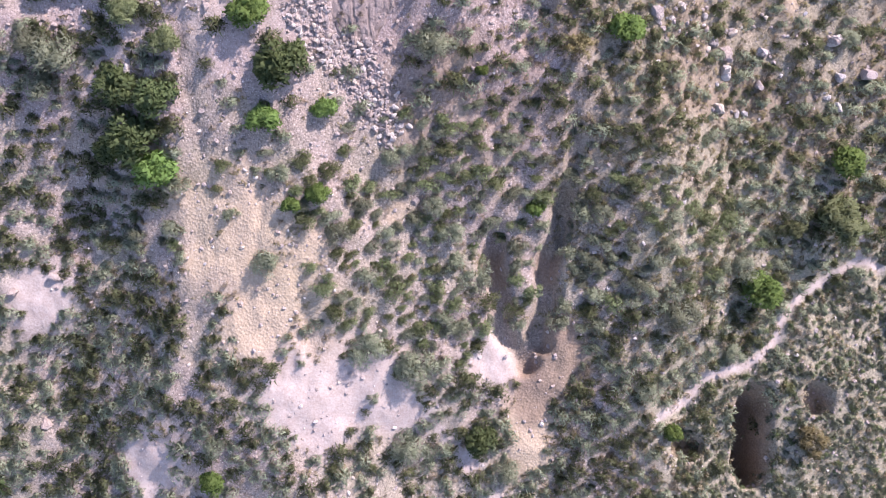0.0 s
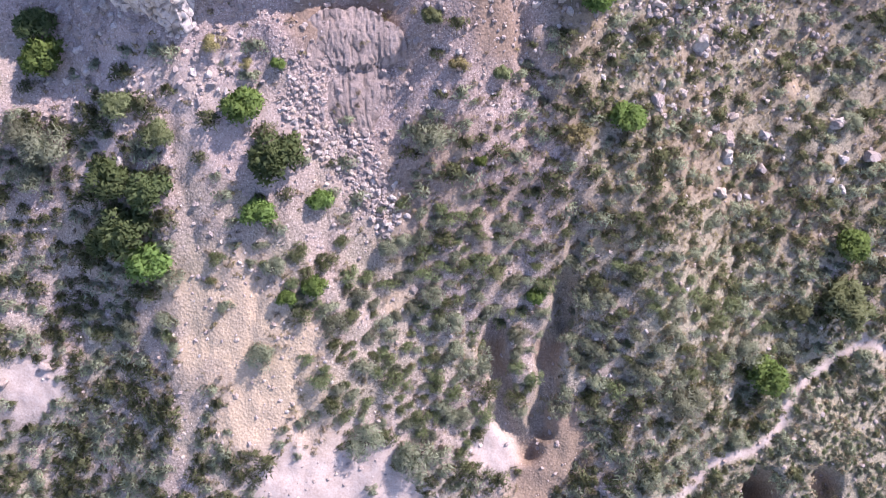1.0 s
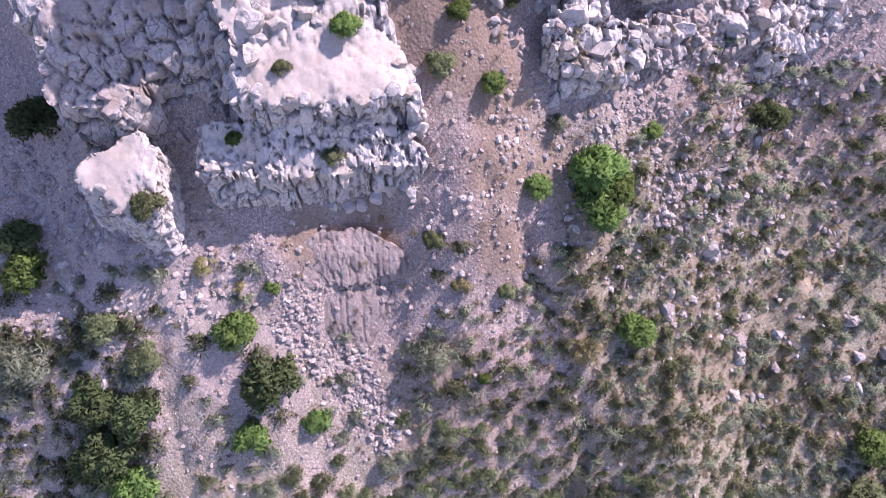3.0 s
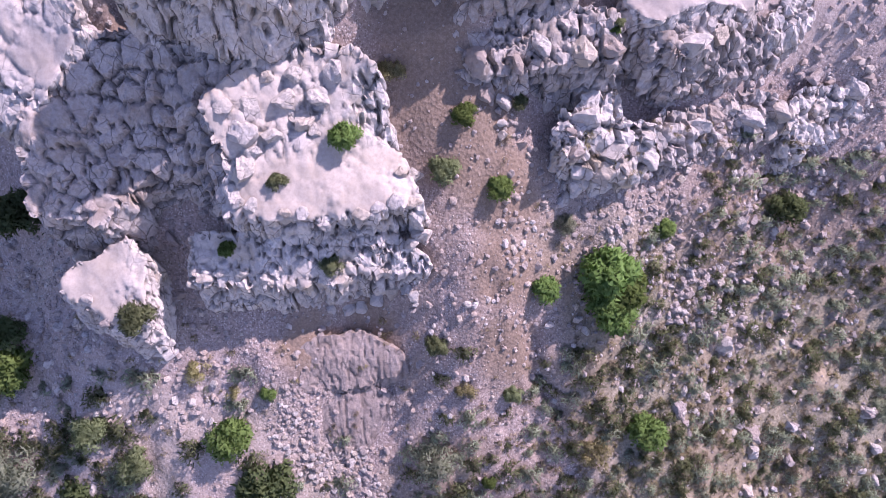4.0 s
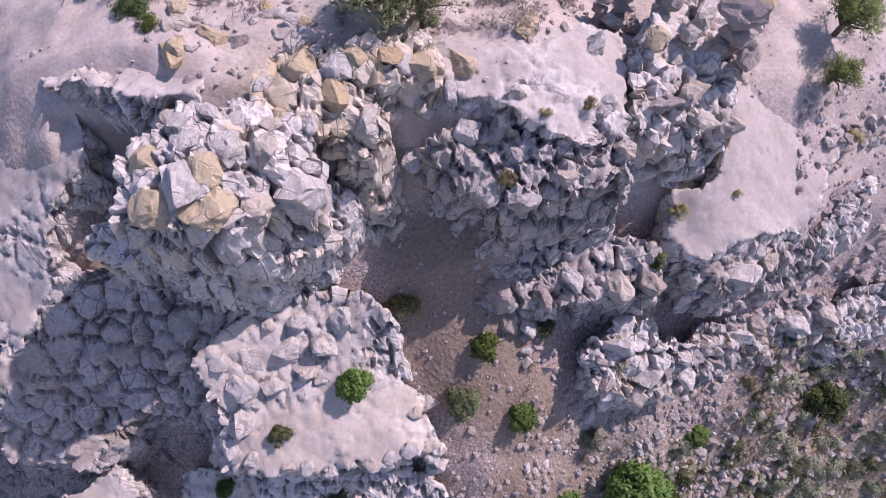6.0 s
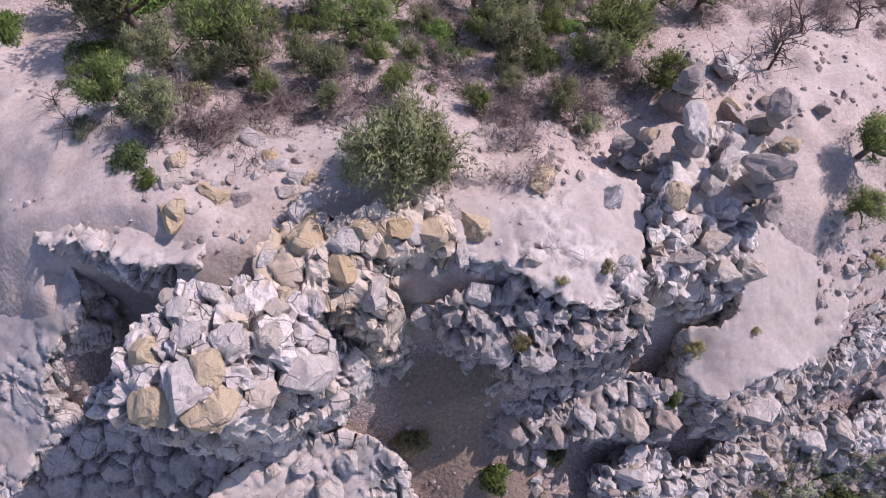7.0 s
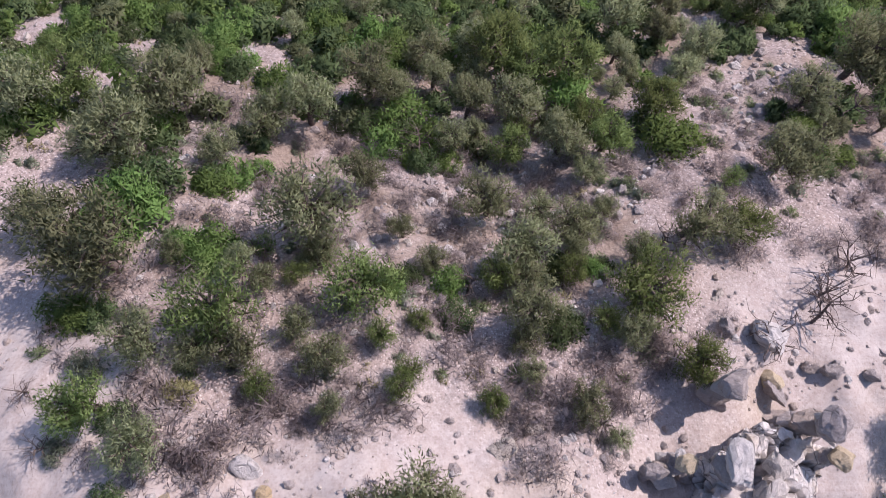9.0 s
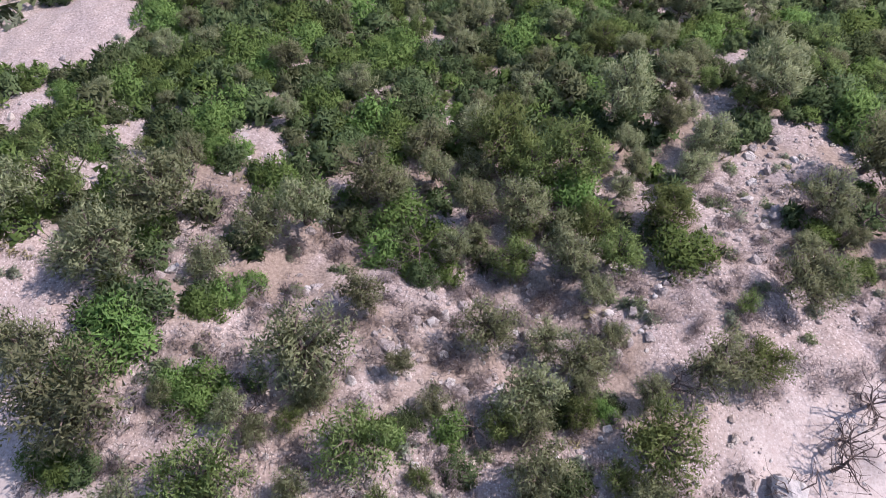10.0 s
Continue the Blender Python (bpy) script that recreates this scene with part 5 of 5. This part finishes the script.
def tree(label, leaf, seed, height, count, size, n_limbs=9, spread_r=0.9, narrow=0.4, bare_ratio=0.1):
    """A small crooked tree of crown radius 1 m: trunk, limbs, and an airy crown."""
    rng = np.random.default_rng(seed)
    thing = tagged(new("ridge_tree"), label, "tree")
    sway = rng.normal(size=2) * 0.12 * height
    trunk_pts = [(0, 0, -0.2), (sway[0] * 0.2, sway[1] * 0.2, height * 0.25), (sway[0] * 0.7, sway[1] * 0.6, height * 0.5), (sway[0], sway[1], height * 0.8)]
    v, f = tube(trunk_pts, (0.10, 0.085, 0.06, 0.02), 7)
    part("trunk", mesh_of("trunk", v, f, BARK), thing)
    cl, tips_v, tips_f, n = [], [], [], 0
    for k in range(n_limbs):
        t = rng.uniform(0.3, 1.0)
        start = np.array([np.interp(t, (0, 0.33, 0.66, 1), [p[i] for p in trunk_pts]) for i in range(3)])
        ang = k * 2.4 + rng.uniform(-0.4, 0.4)
        reach = spread_r * rng.uniform(0.4, 0.95) * (1.15 - 0.5 * t)
        end = start + (math.cos(ang) * reach, math.sin(ang) * reach, rng.uniform(0.2, 0.5) * height * (1.1 - t * 0.6))
        midp = (start + end) / 2 + rng.normal(size=3) * 0.08
        v, f = tube([start, midp, end], (0.045, 0.03, 0.008), 5)
        tips_v.append(v)
        tips_f.append(f + n)
        n += len(v)
        kr = rng.uniform(0.2, 0.38)
        cl.append((*end, kr, kr * 1.15))
        if rng.random() > bare_ratio:
            cl.append((*(midp + (0, 0, 0.1)), kr * 0.8, kr))
    part("branchwork", mesh_of("branchwork", np.concatenate(tips_v), np.concatenate(tips_f), BARK), thing)
    v, f, n = leaves(rng, cl, count, size, narrow, 0.1, -0.5)
    part("crown", mesh_of("crown", v, f, leaf, True, (), n), thing)
    return thing


def snag(seed, label, height=1.0, n=16, mat=None):
    """A leafless dead shrub or tree of forked twigs."""
    rng = np.random.default_rng(seed)
    thing = tagged(new("dead_tree"), label, "dead tree")
    lean = rng.normal(size=2) * 0.35
    pts = [(0, 0, -0.15), (lean[0] * 0.4, lean[1] * 0.4, height * 0.35), (lean[0], lean[1], height * 0.8)]
    v, f = tube(pts, (0.06, 0.045, 0.02), 6)
    part("trunk", mesh_of("trunk", v, f, mat or BARK), thing)
    vs, fs, k = [], [], 0
    for i in range(n):
        t = rng.uniform(0.25, 1)
        start = np.array([np.interp(t, (0, 0.5, 1), [p[j] for p in pts]) for j in range(3)])
        ang = rng.uniform(0, 6.28)
        end = start + np.array([math.cos(ang) * 0.7, math.sin(ang) * 0.7, 0.45]) * rng.uniform(0.5, 1.1)
        midp = (start + end) / 2 + rng.normal(size=3) * 0.1
        for a, b, c, w in ((start, midp, end, 0.022), (midp, (midp + end) / 2 + rng.normal(size=3) * 0.12, end + rng.normal(size=3) * 0.3, 0.014),
                           (end, end + rng.normal(size=3) * 0.12, end + rng.normal(size=3) * 0.28, 0.009)):
            v, f = tube([a, b, c], (w, w * 0.7, w * 0.3), 4)
            vs.append(v)
            fs.append(f + k)
            k += len(v)
    part("branchwork", mesh_of("branchwork", np.concatenate(vs), np.concatenate(fs), mat or BARK), thing)
    return thing


def place(models, x, y, r, rng, group, dz=-0.05, lean=0):
    z, _ = rest(x, y)
    k = rng.randrange(len(models))
    m = pose(x, y, z + dz, rng.uniform(-5, 5), lean + rng.uniform(-5, 5), rng.uniform(0, 360))
    s = r * rng.uniform(0.95, 1.05)
    ob = copy_thing(models[k], m @ Matrix.Diagonal((s, s, s * rng.uniform(0.85, 1.1), 1)))
    ob["group"] = group
    return ob


def retire(models):
    """Takes the pattern plants away again."""
    for m in models:
        for o in (*m.children_recursive, m):
            bpy.data.objects.remove(o)


leafy = [bush("leafy_bush", "dense bright green leafy bush on bare soil", LEAFY, 200 + k, 18, 2800, 0.18, 0.95, 0.6) for k in range(3)]
leafy += [bush("leafy_bush", "dense dark green leafy bush on the slope", DARK_LEAF, 210 + k, 18, 2800, 0.18, 0.95, 0.6) for k in range(2)]
grey = [bush("grey_bush", "grey-green sagebrush with narrow leaves", GREY_LEAF, 220 + k, 20, 2400, 0.145, 0.75, 0.3) for k in range(4)]
gold = [bush("golden_bush", "sparse yellowish dry bush among rocks", GOLD_LEAF, 230 + k, 13, 1700, 0.16, 0.9, 0.4, 0.03) for k in range(3)]
gold += [bush("olive_bush", "olive-green rounded bush among dry grass", OLIVE_LEAF, 240 + k, 14, 2800, 0.17, 0.9, 0.45) for k in range(2)]
trees = [tree(("small crooked tree with an airy olive crown", "small crooked tree with a fresh green crown")[k % 3 == 0], (FRESH_LEAF, AIRY_LEAF, AIRY_LEAF)[k % 3], 250 + k, 1.3 + 0.1 * k, 4200, 0.10, 26, 0.98, 0.30) for k in range(6)]
ridge_green = [bush("ridge_bush", "lush green bush on the ridge", (LEAFY, LEAFY, DARK_LEAF)[k % 3], 270 + k, 24, 1900, 0.15, 0.62, 0.42) for k in range(6)]
scrub = [bush("scrub_bush", "low grey-green scrub on the gravel slope", (GREY_LEAF, OLIVE_LEAF, GREY_LEAF, OLIVE_LEAF)[k % 4], 280 + k, 14, 900, 0.22, 0.40, 0.26, 0.04) for k in range(6)]
dead = [snag(300 + k, "leafless grey dead tree with forked branches", 1.1) for k in range(3)]

rng = random.Random(11)
for k, (x, y, r) in enumerate(LEAFY_BUSHES):
    place(leafy[:3] if r < 1.3 or k % 2 else leafy, x, y, r, rng, "leafy bushes")
for x, y, r in GREY_BUSHES:
    place(grey, x, y, r, rng, "sagebrush")
for x, y, r in GOLD_BUSHES:
    place(gold, x, y, r, rng, "dry bushes")
for x, y, r in RIDGE_GREEN:
    place(ridge_green, x, y, r, rng, "ridge bushes")
for x, y, r in RIDGE_TREES:
    place(trees, x, y, r * 1.3, rng, "ridge trees")
for k, (x, y, r) in enumerate(CREST_SHRUBS):
    place((trees, grey, gold, trees)[k % 4], x, y, r * (1.1 if k % 4 in (0, 3) else 0.85), rng, ("ridge trees", "sagebrush", "dry bushes", "ridge trees")[k % 4])
for x, y, r in AIRY_TREES:
    place(trees, x, y, r * 1.05, rng, "ridge trees")
for x, y, r in GREEN_MATS:
    for k in range(3):
        a = k * 2.1 + rng.uniform(0, 1)
        place(ridge_green, x + 0.42 * r * math.cos(a), y + 0.34 * r * math.sin(a), r * rng.uniform(0.55, 0.72), rng, "ridge bushes")
place(trees[1:2], -3.4, 65.3, 2.4, rng, "ridge trees")
place(trees[4:5], -2.4, 64.7, 2.0, rng, "ridge trees")
# clustered big crowns on the west track and under the buttress
for x, y, r in ((-26.4, 31.5, 2.0), (-23.4, 30.6, 1.7), (-25.6, 28.2, 2.3), (-23.8, 25.9, 1.9), (-27.4, 27.8, 1.6), (-30.5, 50.5, 1.8), (-31.8, 40.5, 2.0), (-32.5, 43.0, 1.6)):
    place(leafy[3:] + leafy[:1], x, y, r, rng, "leafy bushes")

for x, y, r in ((10.3, 45.0, 2.0), (11.6, 44.3, 1.8), (10.2, 43.4, 1.7), (11.2, 42.8, 1.5)):
    place(leafy[:2], x, y, r, rng, "leafy bushes")

# scrub of the lower slopes
taken = [(a, b, r) for some in (LEAFY_BUSHES, GREY_BUSHES, GOLD_BUSHES, BOULDERS) for a, b, r in some]
taken += [(a, b, r * 1.05) for some in (PALE, YELLOW, BROWN, PITS) for a, b, r in some] + [(a, b, r * 0.8) for a, b, r in SANDY]


def scrub_chance(x, y):
    """How thickly scrub stands at a place on the front slope."""
    a, b = np.array([x]), np.array([y])
    if line_distance(a, b, TRAIL)[0] < 0.7 or line_distance(a, b, TRACK)[0] < 1.2 or line_distance(a, b, GULLY_B)[0] < 1.0 or line_distance(a, b, GULLY_A)[0] < 1.0:
        return 0
    c = 0.9
    if x < -22 and y < 38:
        c = 0.85
    elif x < -3 and y > 26:
        c = 0.12 if y < 31 else 0.04
    elif x < -4:
        c = 0.55
    if x > -3 and y > 41 - 0.25 * max(0, x - 10):
        c = 0.35
    if 17 < x and 44 < y < 54:
        c = 0.4
    elif y > 48 or (x < 12 and y > 41) or (-12.5 < x < -2 and 36 < y < 42):
        c = 0.0
    elif x < 5 and y > 37:
        c = 0.08
    if x > 23 and y < 8 + (x - 20) * 0.75 and y < 24:
        c = 0.04
    return c


rng = random.Random(21)
spots_scrub = []
for _ in range(12000):
    x, y = rng.uniform(-42, 40), rng.uniform(-6, 56)
    r = rng.uniform(0.5, 1.25) * (1.15 if x < -21 else 1)
    if rng.random() > scrub_chance(x, y):
        continue
    if any((x - a) ** 2 + (y - b) ** 2 < (r * 0.42 + q * 0.6) ** 2 for a, b, q in taken):
        continue
    taken.append((x, y, r * 0.9))
    spots_scrub.append((x, y, r))
spots_scrub.sort(key=lambda s: abs(s[1] - 22) + 0.3 * abs(s[0]))
for x, y, r in spots_scrub[:280]:
    place(scrub, x, y, r, rng, "scrub of the slope")


def merged(name, label, category, models, where, rng, sink=0.05):
    """Many small plants as one object."""
    packs = []
    for m in models:
        leafage = [o for o in m.children if o.name.startswith("foliage")][0]
        packs.append((np.array([q.co[:] for q in leafage.data.vertices]), leafage.data.materials[0]))
    by, ways = {}, {}
    for x, y, r in where:
        v, mat = packs[rng.randrange(len(packs))]
        z, _ = rest(x, y)
        a = rng.uniform(0, 6.28)
        c, s = math.cos(a) * r, math.sin(a) * r
        n = v - (0, 0, 0.2)
        ways.setdefault(mat.name, []).append(np.stack([n[:, 0] * c - n[:, 1] * s, n[:, 0] * s + n[:, 1] * c, n[:, 2] * r + 0.2 * r], 1))
        by.setdefault(mat.name, []).append(np.stack([v[:, 0] * c - v[:, 1] * s + x, v[:, 0] * s + v[:, 1] * c + y, v[:, 2] * r + z - sink], 1))
    for mat, some in by.items():
        v = np.concatenate(some)
        tagged(new(name, mesh_of(name, v, np.arange(len(v)).reshape(-1, 3), bpy.data.materials[mat], True, (), np.concatenate(ways[mat]))), label, category, kind="stuff")


thin = [bush("thin_scrub", "low scrub", (GREY_LEAF, OLIVE_LEAF, GREY_LEAF, OLIVE_LEAF)[k], 290 + k, 12, 260, 0.36, 0.38, 0.24, 0.04) for k in range(4)]
merged("far_scrub", "low grey-green scrub covering the slope", "scrub", thin, spots_scrub[280:], rng)
tufts = [bush("tuft", "grass", (GOLD_LEAF, STRAW_LEAF)[k % 2], 320 + k, 4, 34, 0.8, 0.6, 0.14, 0.04) for k in range(4)]
grass_at = []
for _ in range(21000):
    x, y = rng.uniform(-36, 40), rng.uniform(-4, 54)
    if not (x < 3 and y > 43) and rng.random() < (0.9 if x > 8 else 0.35) * min(1, 1.3 * scrub_chance(x, y) + 0.15) and not any(math.hypot(x - a, y - b) < q * 0.8 for a, b, q in PALE + YELLOW + BROWN):
        grass_at.append((x, y, rng.uniform(0.2, 0.48)))
merged("dry_grass", "dry straw-coloured grass tufts between the scrub", "grass", tufts, grass_at, rng)

field = []
for _ in range(3600):
    x, y = rng.uniform(20, 42), rng.uniform(-6, 22)
    if all(math.hypot(x - a, y - b) > q for a, b, q in PITS) and y < 24 and line_distance(np.array([x]), np.array([y]), TRAIL)[0] > 0.5 and y < 10 + (x - 20) * 0.75:
        field.append((x, y, rng.uniform(0.22, 0.5)))
low = [bush("low", "low", (GREY_LEAF, GREY_LEAF, OLIVE_LEAF, GREY_LEAF)[k], 370 + k, 6, 80, 0.6, 0.4, 0.22, 0.04) for k in range(4)]
merged("low_scrub", "even low grey-green scrub field", "scrub", low + tufts[1:2], field, rng)
under = []
for _ in range(900):
    x, y = rng.uniform(-30, 28), rng.uniform(70, 110)
    if rng.random() < 0.6 and not (x > 10 and y < 80) and not (x < -22 and y < 84):
        under.append((x, y, rng.uniform(0.3, 0.8)))
merged("undergrowth", "mixed low undergrowth between bushes", "scrub", thin + tufts[:1], under, rng)

# thicket of the back slope
rng = random.Random(31)
taken = [(a, b, r) for some in (RIDGE_GREEN, RIDGE_TREES, CREST_SHRUBS, AIRY_TREES, GREEN_MATS) for a, b, r in some]
OPEN_GROUND = [(21, 76, 6), (16, 72, 6), (-26, 72, 5), (-8, 72, 3)] + CLEARINGS
for _ in range(34):  # small airy trees along the crest's far side
    x, y, r = rng.uniform(-14, 9), rng.uniform(69.5, 81), rng.uniform(0.8, 1.6)
    if all(math.hypot(x - a, y - b) > 0.5 * (r + q) for a, b, q in taken):
        taken.append((x, y, r))
        place(trees, x, y, r, rng, "ridge trees")
made = 0
for _ in range(6000):
    x, y = rng.uniform(-40, 36), rng.uniform(72, 121)
    r = rng.uniform(0.9, 2.3) * (1 if y > 84 else 0.7)
    if any(math.hypot(x - a, y - b) < q + r * 0.25 for a, b, q in OPEN_GROUND) or any(math.hypot(x - a, y - b) < 0.40 * (r + q) for a, b, q in taken):
        continue
    if rng.random() > (0.55 if y < 84 else 0.9):
        continue
    taken.append((x, y, r))
    west = x < -2 + 3 * math.sin(y)
    pick = rng.random()
    if pick < (0.6 if west else 0.3):
        place(ridge_green if west else ridge_green[1:3] + ridge_green[4:], x, y, r, rng, "ridge bushes")
    elif pick < 0.92:
        place(trees, x, y, r * 0.85, rng, "ridge trees")
    else:
        place(trees, x, y, r * 0.6, rng, "ridge trees")
    made += 1
    if made > 330:
        break
sparse = [bush("thicket", "thicket", (DARK_LEAF, OLIVE_LEAF, LEAFY, DARK_LEAF)[k], 340 + k, 14, 420, 0.34, 0.75, 0.4, 0.04) for k in range(4)]
fill = []
for _ in range(6500):
    x, y = rng.uniform(-40, 36), rng.uniform(86, 124)
    if rng.random() > (0.25 if y < 95 else 0.9):
        continue
    r = rng.uniform(0.8, 1.9)
    if any(math.hypot(x - a, y - b) < q + r * 0.3 for a, b, q in OPEN_GROUND) or any(math.hypot(x - a, y - b) < 0.42 * (r + q) for a, b, q in taken):
        continue
    taken.append((x, y, r))
    fill.append((x, y, r))
merged("thicket", "dense mixed green thicket down the back slope", "thicket", sparse, fill, rng)
# brittle dry brush along the crest
brush = [bush("brush", "brush", TWIG, 350 + k, 10, 190, 0.42, 0.6, 0.075, 0.03) for k in range(3)]
dry = []
for _ in range(1000):
    x, y = rng.uniform(-22, 26), rng.uniform(64.5, 92)
    if rng.random() < 0.75 and not (x > 6 and y < 77) and not (x < -14 and y < 72) and (y > 74 or rng.random() < 0.5):
        dry.append((x, y, rng.uniform(0.4, 1.2)))
for cx, cy, many in ((-13, 67.5, 16), (-10, 69.5, 16), (-6, 69, 12), (-16, 69.5, 10), (2, 69, 12), (5.5, 71, 12), (9, 73, 10), (-1, 72, 12)):
    for _ in range(many):
        if rng.random() < 0.6:
            dry.append((cx + rng.gauss(0, 1.2), cy + rng.gauss(0, 0.9), rng.uniform(0.7, 1.5)))
merged("dry_brush", "brittle leafless purple-grey brush", "brush", brush, dry, rng)
for x, y, r in SNAGS + [(14.3, 73.0, 2.0), (10.5, 70.5, 1.4), (-21.5, 70.4, 1.2), (4.5, 68.8, 1.3), (-19, 68, 1.2)]:
    place(dead, x, y, min(r, 2.0) * 0.9, rng, "dead trees")
# the same scrub, thinner, on the slopes all round
mound = [bush("mound", "mound", (GREY_LEAF, OLIVE_LEAF, DARK_LEAF, STRAW_LEAF)[k], 360 + k, 9, 40, 0.72, 0.5, 0.4, 0.04) for k in range(4)]
round_about = []
for _ in range(13000):
    x, y = rng.uniform(-130, 130), rng.uniform(-90, 190)
    inside = -41 < x < 39 and -5 < y < 120
    edge = max(-41 - x, x - 39, -5 - y, y - 120)
    if inside or rng.random() > 1.1 * (1 - edge / 95) or rng.random() < 0.1 + 1.4 * fbm(np.array([[x * 0.06, y * 0.06, 5.0]]), 3, 87)[0]:
        continue
    round_about.append((x, y, rng.uniform(0.7, 1.7) * (1.3 if y > 75 else 1)))
merged("outer_scrub", "low grey-green scrub on the slopes all round", "scrub", mound, round_about, rng)
retire(low + mound + sparse + brush + thin + tufts + leafy + grey + gold + trees + ridge_green + scrub + dead)


# ---- loose stone, last ----
def scatter(name, label, where, rng, salt, mat):
    """Loose stones too many to count, as one object."""
    base = [icosphere(1) for _ in range(1)][0]
    shapes = []
    for k in range(8):
        v = base[0] * (1 + 0.95 * fbm(base[0] * 1.6 + k * 7, 2, salt + k))[:, None] * np.array((1, 0.8, 0.65))
        shapes.append(v)
    vs, fs, n = [], [], 0
    lie = np.array([q[:2] for q in where])
    lie_z = ground_height(lie[:, 0], lie[:, 1])
    for (x, y, r), gz_here in zip(where, lie_z):
        z, _ = rest(x, y)
        if z > gz_here + 0.5:
            continue
        v = shapes[rng.randrange(8)]
        rot = np.array(Euler((rng.uniform(-0.6, 0.6), rng.uniform(-0.6, 0.6), rng.uniform(0, 6.28))).to_matrix())
        vs.append(v @ rot.T * r + (x, y, z + r * 0.05))
        fs.append(base[1] + n)
        n += len(v)
    tagged(new(name, mesh_of(name, np.concatenate(vs), np.concatenate(fs), mat, False)), label, "stones", kind="stuff")


rng = random.Random(41)
fan, heap = [], []
for _ in range(1000):  # scree fan beside the clay bank
    t = rng.random()
    x, y = -12.5 + 7.5 * t + rng.gauss(0, 0.9), 38.5 - 8.5 * t + rng.gauss(0, 1.0)
    fan.append((x, y, 0.06 + 0.2 * rng.random() ** 2))
for cx, cy, r, many in ((-12.1, 35.9, 1.0, 90), (-8.7, 35.5, 1.9, 360), (-7.2, 33.7, 1.7, 330), (-6.4, 30.9, 1.3, 230), (-5.0, 28.8, 1.0, 110), (-10.4, 34.6, 1.4, 200)):
    for _ in range(int(many * 0.6)):
        fan.append((cx + rng.gauss(0, 0.62 * r), cy + rng.gauss(0, 0.62 * r), 0.07 + 0.27 * rng.random() ** 2.2))
for _ in range(1100):  # rubble below the cliff and in the couloir
    x, y = rng.uniform(3, 27), rng.uniform(42, 53)
    heap.append((x, y, 0.07 + 0.34 * rng.random() ** 3.2))
for _ in range(170):
    t = rng.random()
    x, y = 2.5 + 2.5 * (1 - t) * rng.choice((-1, 1)) * rng.random() + rng.gauss(0, 1.4), 37 + 20 * t
    heap.append((x, y, 0.06 + 0.3 * rng.random() ** 3.5))
for _ in range(700):  # scree under the east buttress
    t = rng.random()
    x, y = 12 + 8 * t + rng.gauss(0, 1.6), 48.5 - 5 * t + rng.gauss(0, 2.6)
    heap.append((x, y, 0.07 + 0.32 * rng.random() ** 2))
fan = [(x, y, r) for x, y, r in fan if not (-12 < x < -3.5 and 38.6 < y < 42) and not (-9.6 < x < -4.5 and 35.4 < y < 38.7)]
fan.sort(key=lambda s: -s[2])
for _ in range(420):
    heap.append((rng.uniform(17, 33), rng.uniform(43, 54), 0.08 + 0.38 * rng.random() ** 2.5))
for _ in range(420):
    heap.append((rng.uniform(-35, -22), rng.uniform(41.5, 51), 0.08 + 0.36 * rng.random() ** 2.8))
heap.sort(key=lambda s: -s[2])
STONE = [stone_mesh("stone", 470 + k, DULL_STONE if k % 4 else PALE_STONE, (1, 0.75, 0.7), 14, 0.0, 0, 0.0) for k in range(9)]
for x, y, r in fan[:170] + heap[:110]:
    z, _ = rest(x, y)
    ob = tagged(new("stone", rng.choice(STONE)), "angular broken stone lying in the scree", "stone", "stones of the scree")
    ob.matrix_world = pose(x, y, z + r * 0.25, rng.uniform(-30, 30), rng.uniform(-30, 30), rng.uniform(0, 360)) @ Matrix.Diagonal((r * 1.1, r * 1.1, r * 1.1, 1))
fan, heap = fan[170:], heap[110:]
rng.shuffle(fan)
scatter("scree", "scree of pale broken stones", fan[::7] + heap[::9], rng, 5, PALE_STONE)
scatter("scree", "scree of dull pinkish broken stones", [h for k, h in enumerate(fan) if k % 7] + [h for k, h in enumerate(heap) if k % 9], rng, 6, DULL_STONE)
loose = []
for _ in range(5600):
    x, y = rng.uniform(-36, 38), rng.uniform(0, 58)
    loose.append((x, y, 0.05 + 0.22 * rng.random() ** 3))
for _ in range(380):
    x, y = rng.uniform(-34, -16), rng.uniform(36, 49)
    loose.append((x, y, 0.1 + 0.35 * rng.random() ** 3))
for _ in range(900):
    x, y = rng.uniform(18, 32), rng.uniform(50, 65)
    loose.append((x, y, 0.08 + 0.4 * rng.random() ** 3))
for _ in range(1500):
    x, y = rng.uniform(-34, 24), rng.uniform(36, 48)
    loose.append((x, y, 0.06 + 0.3 * rng.random() ** 3))
for _ in range(6000):
    x, y = rng.uniform(-28, 26), rng.uniform(64, 104)
    if fbm(np.array([[x * 0.25, y * 0.25, 3.0]]), 3, 83)[0] > -0.06:
        loose.append((x, y, 0.06 + 0.22 * rng.random() ** 3))
for _ in range(900):
    x, y = rng.uniform(-16, 9), rng.uniform(61, 75)
    loose.append((x, y, 0.05 + 0.28 * rng.random() ** 4))
for cx, cy, r in RUBBLE:
    for _ in range(int(26 * r)):
        loose.append((cx + rng.gauss(0, r * 0.7), cy + rng.gauss(0, r * 0.7), 0.09 + 0.4 * rng.random() ** 3))
scatter("loose_stones", "pale loose stones strewn over the slopes", loose[::4], rng, 9, PALE_STONE)
scatter("loose_stones", "dull loose stones strewn over the slopes", [q for k, q in enumerate(loose) if k % 4], rng, 10, DULL_STONE)
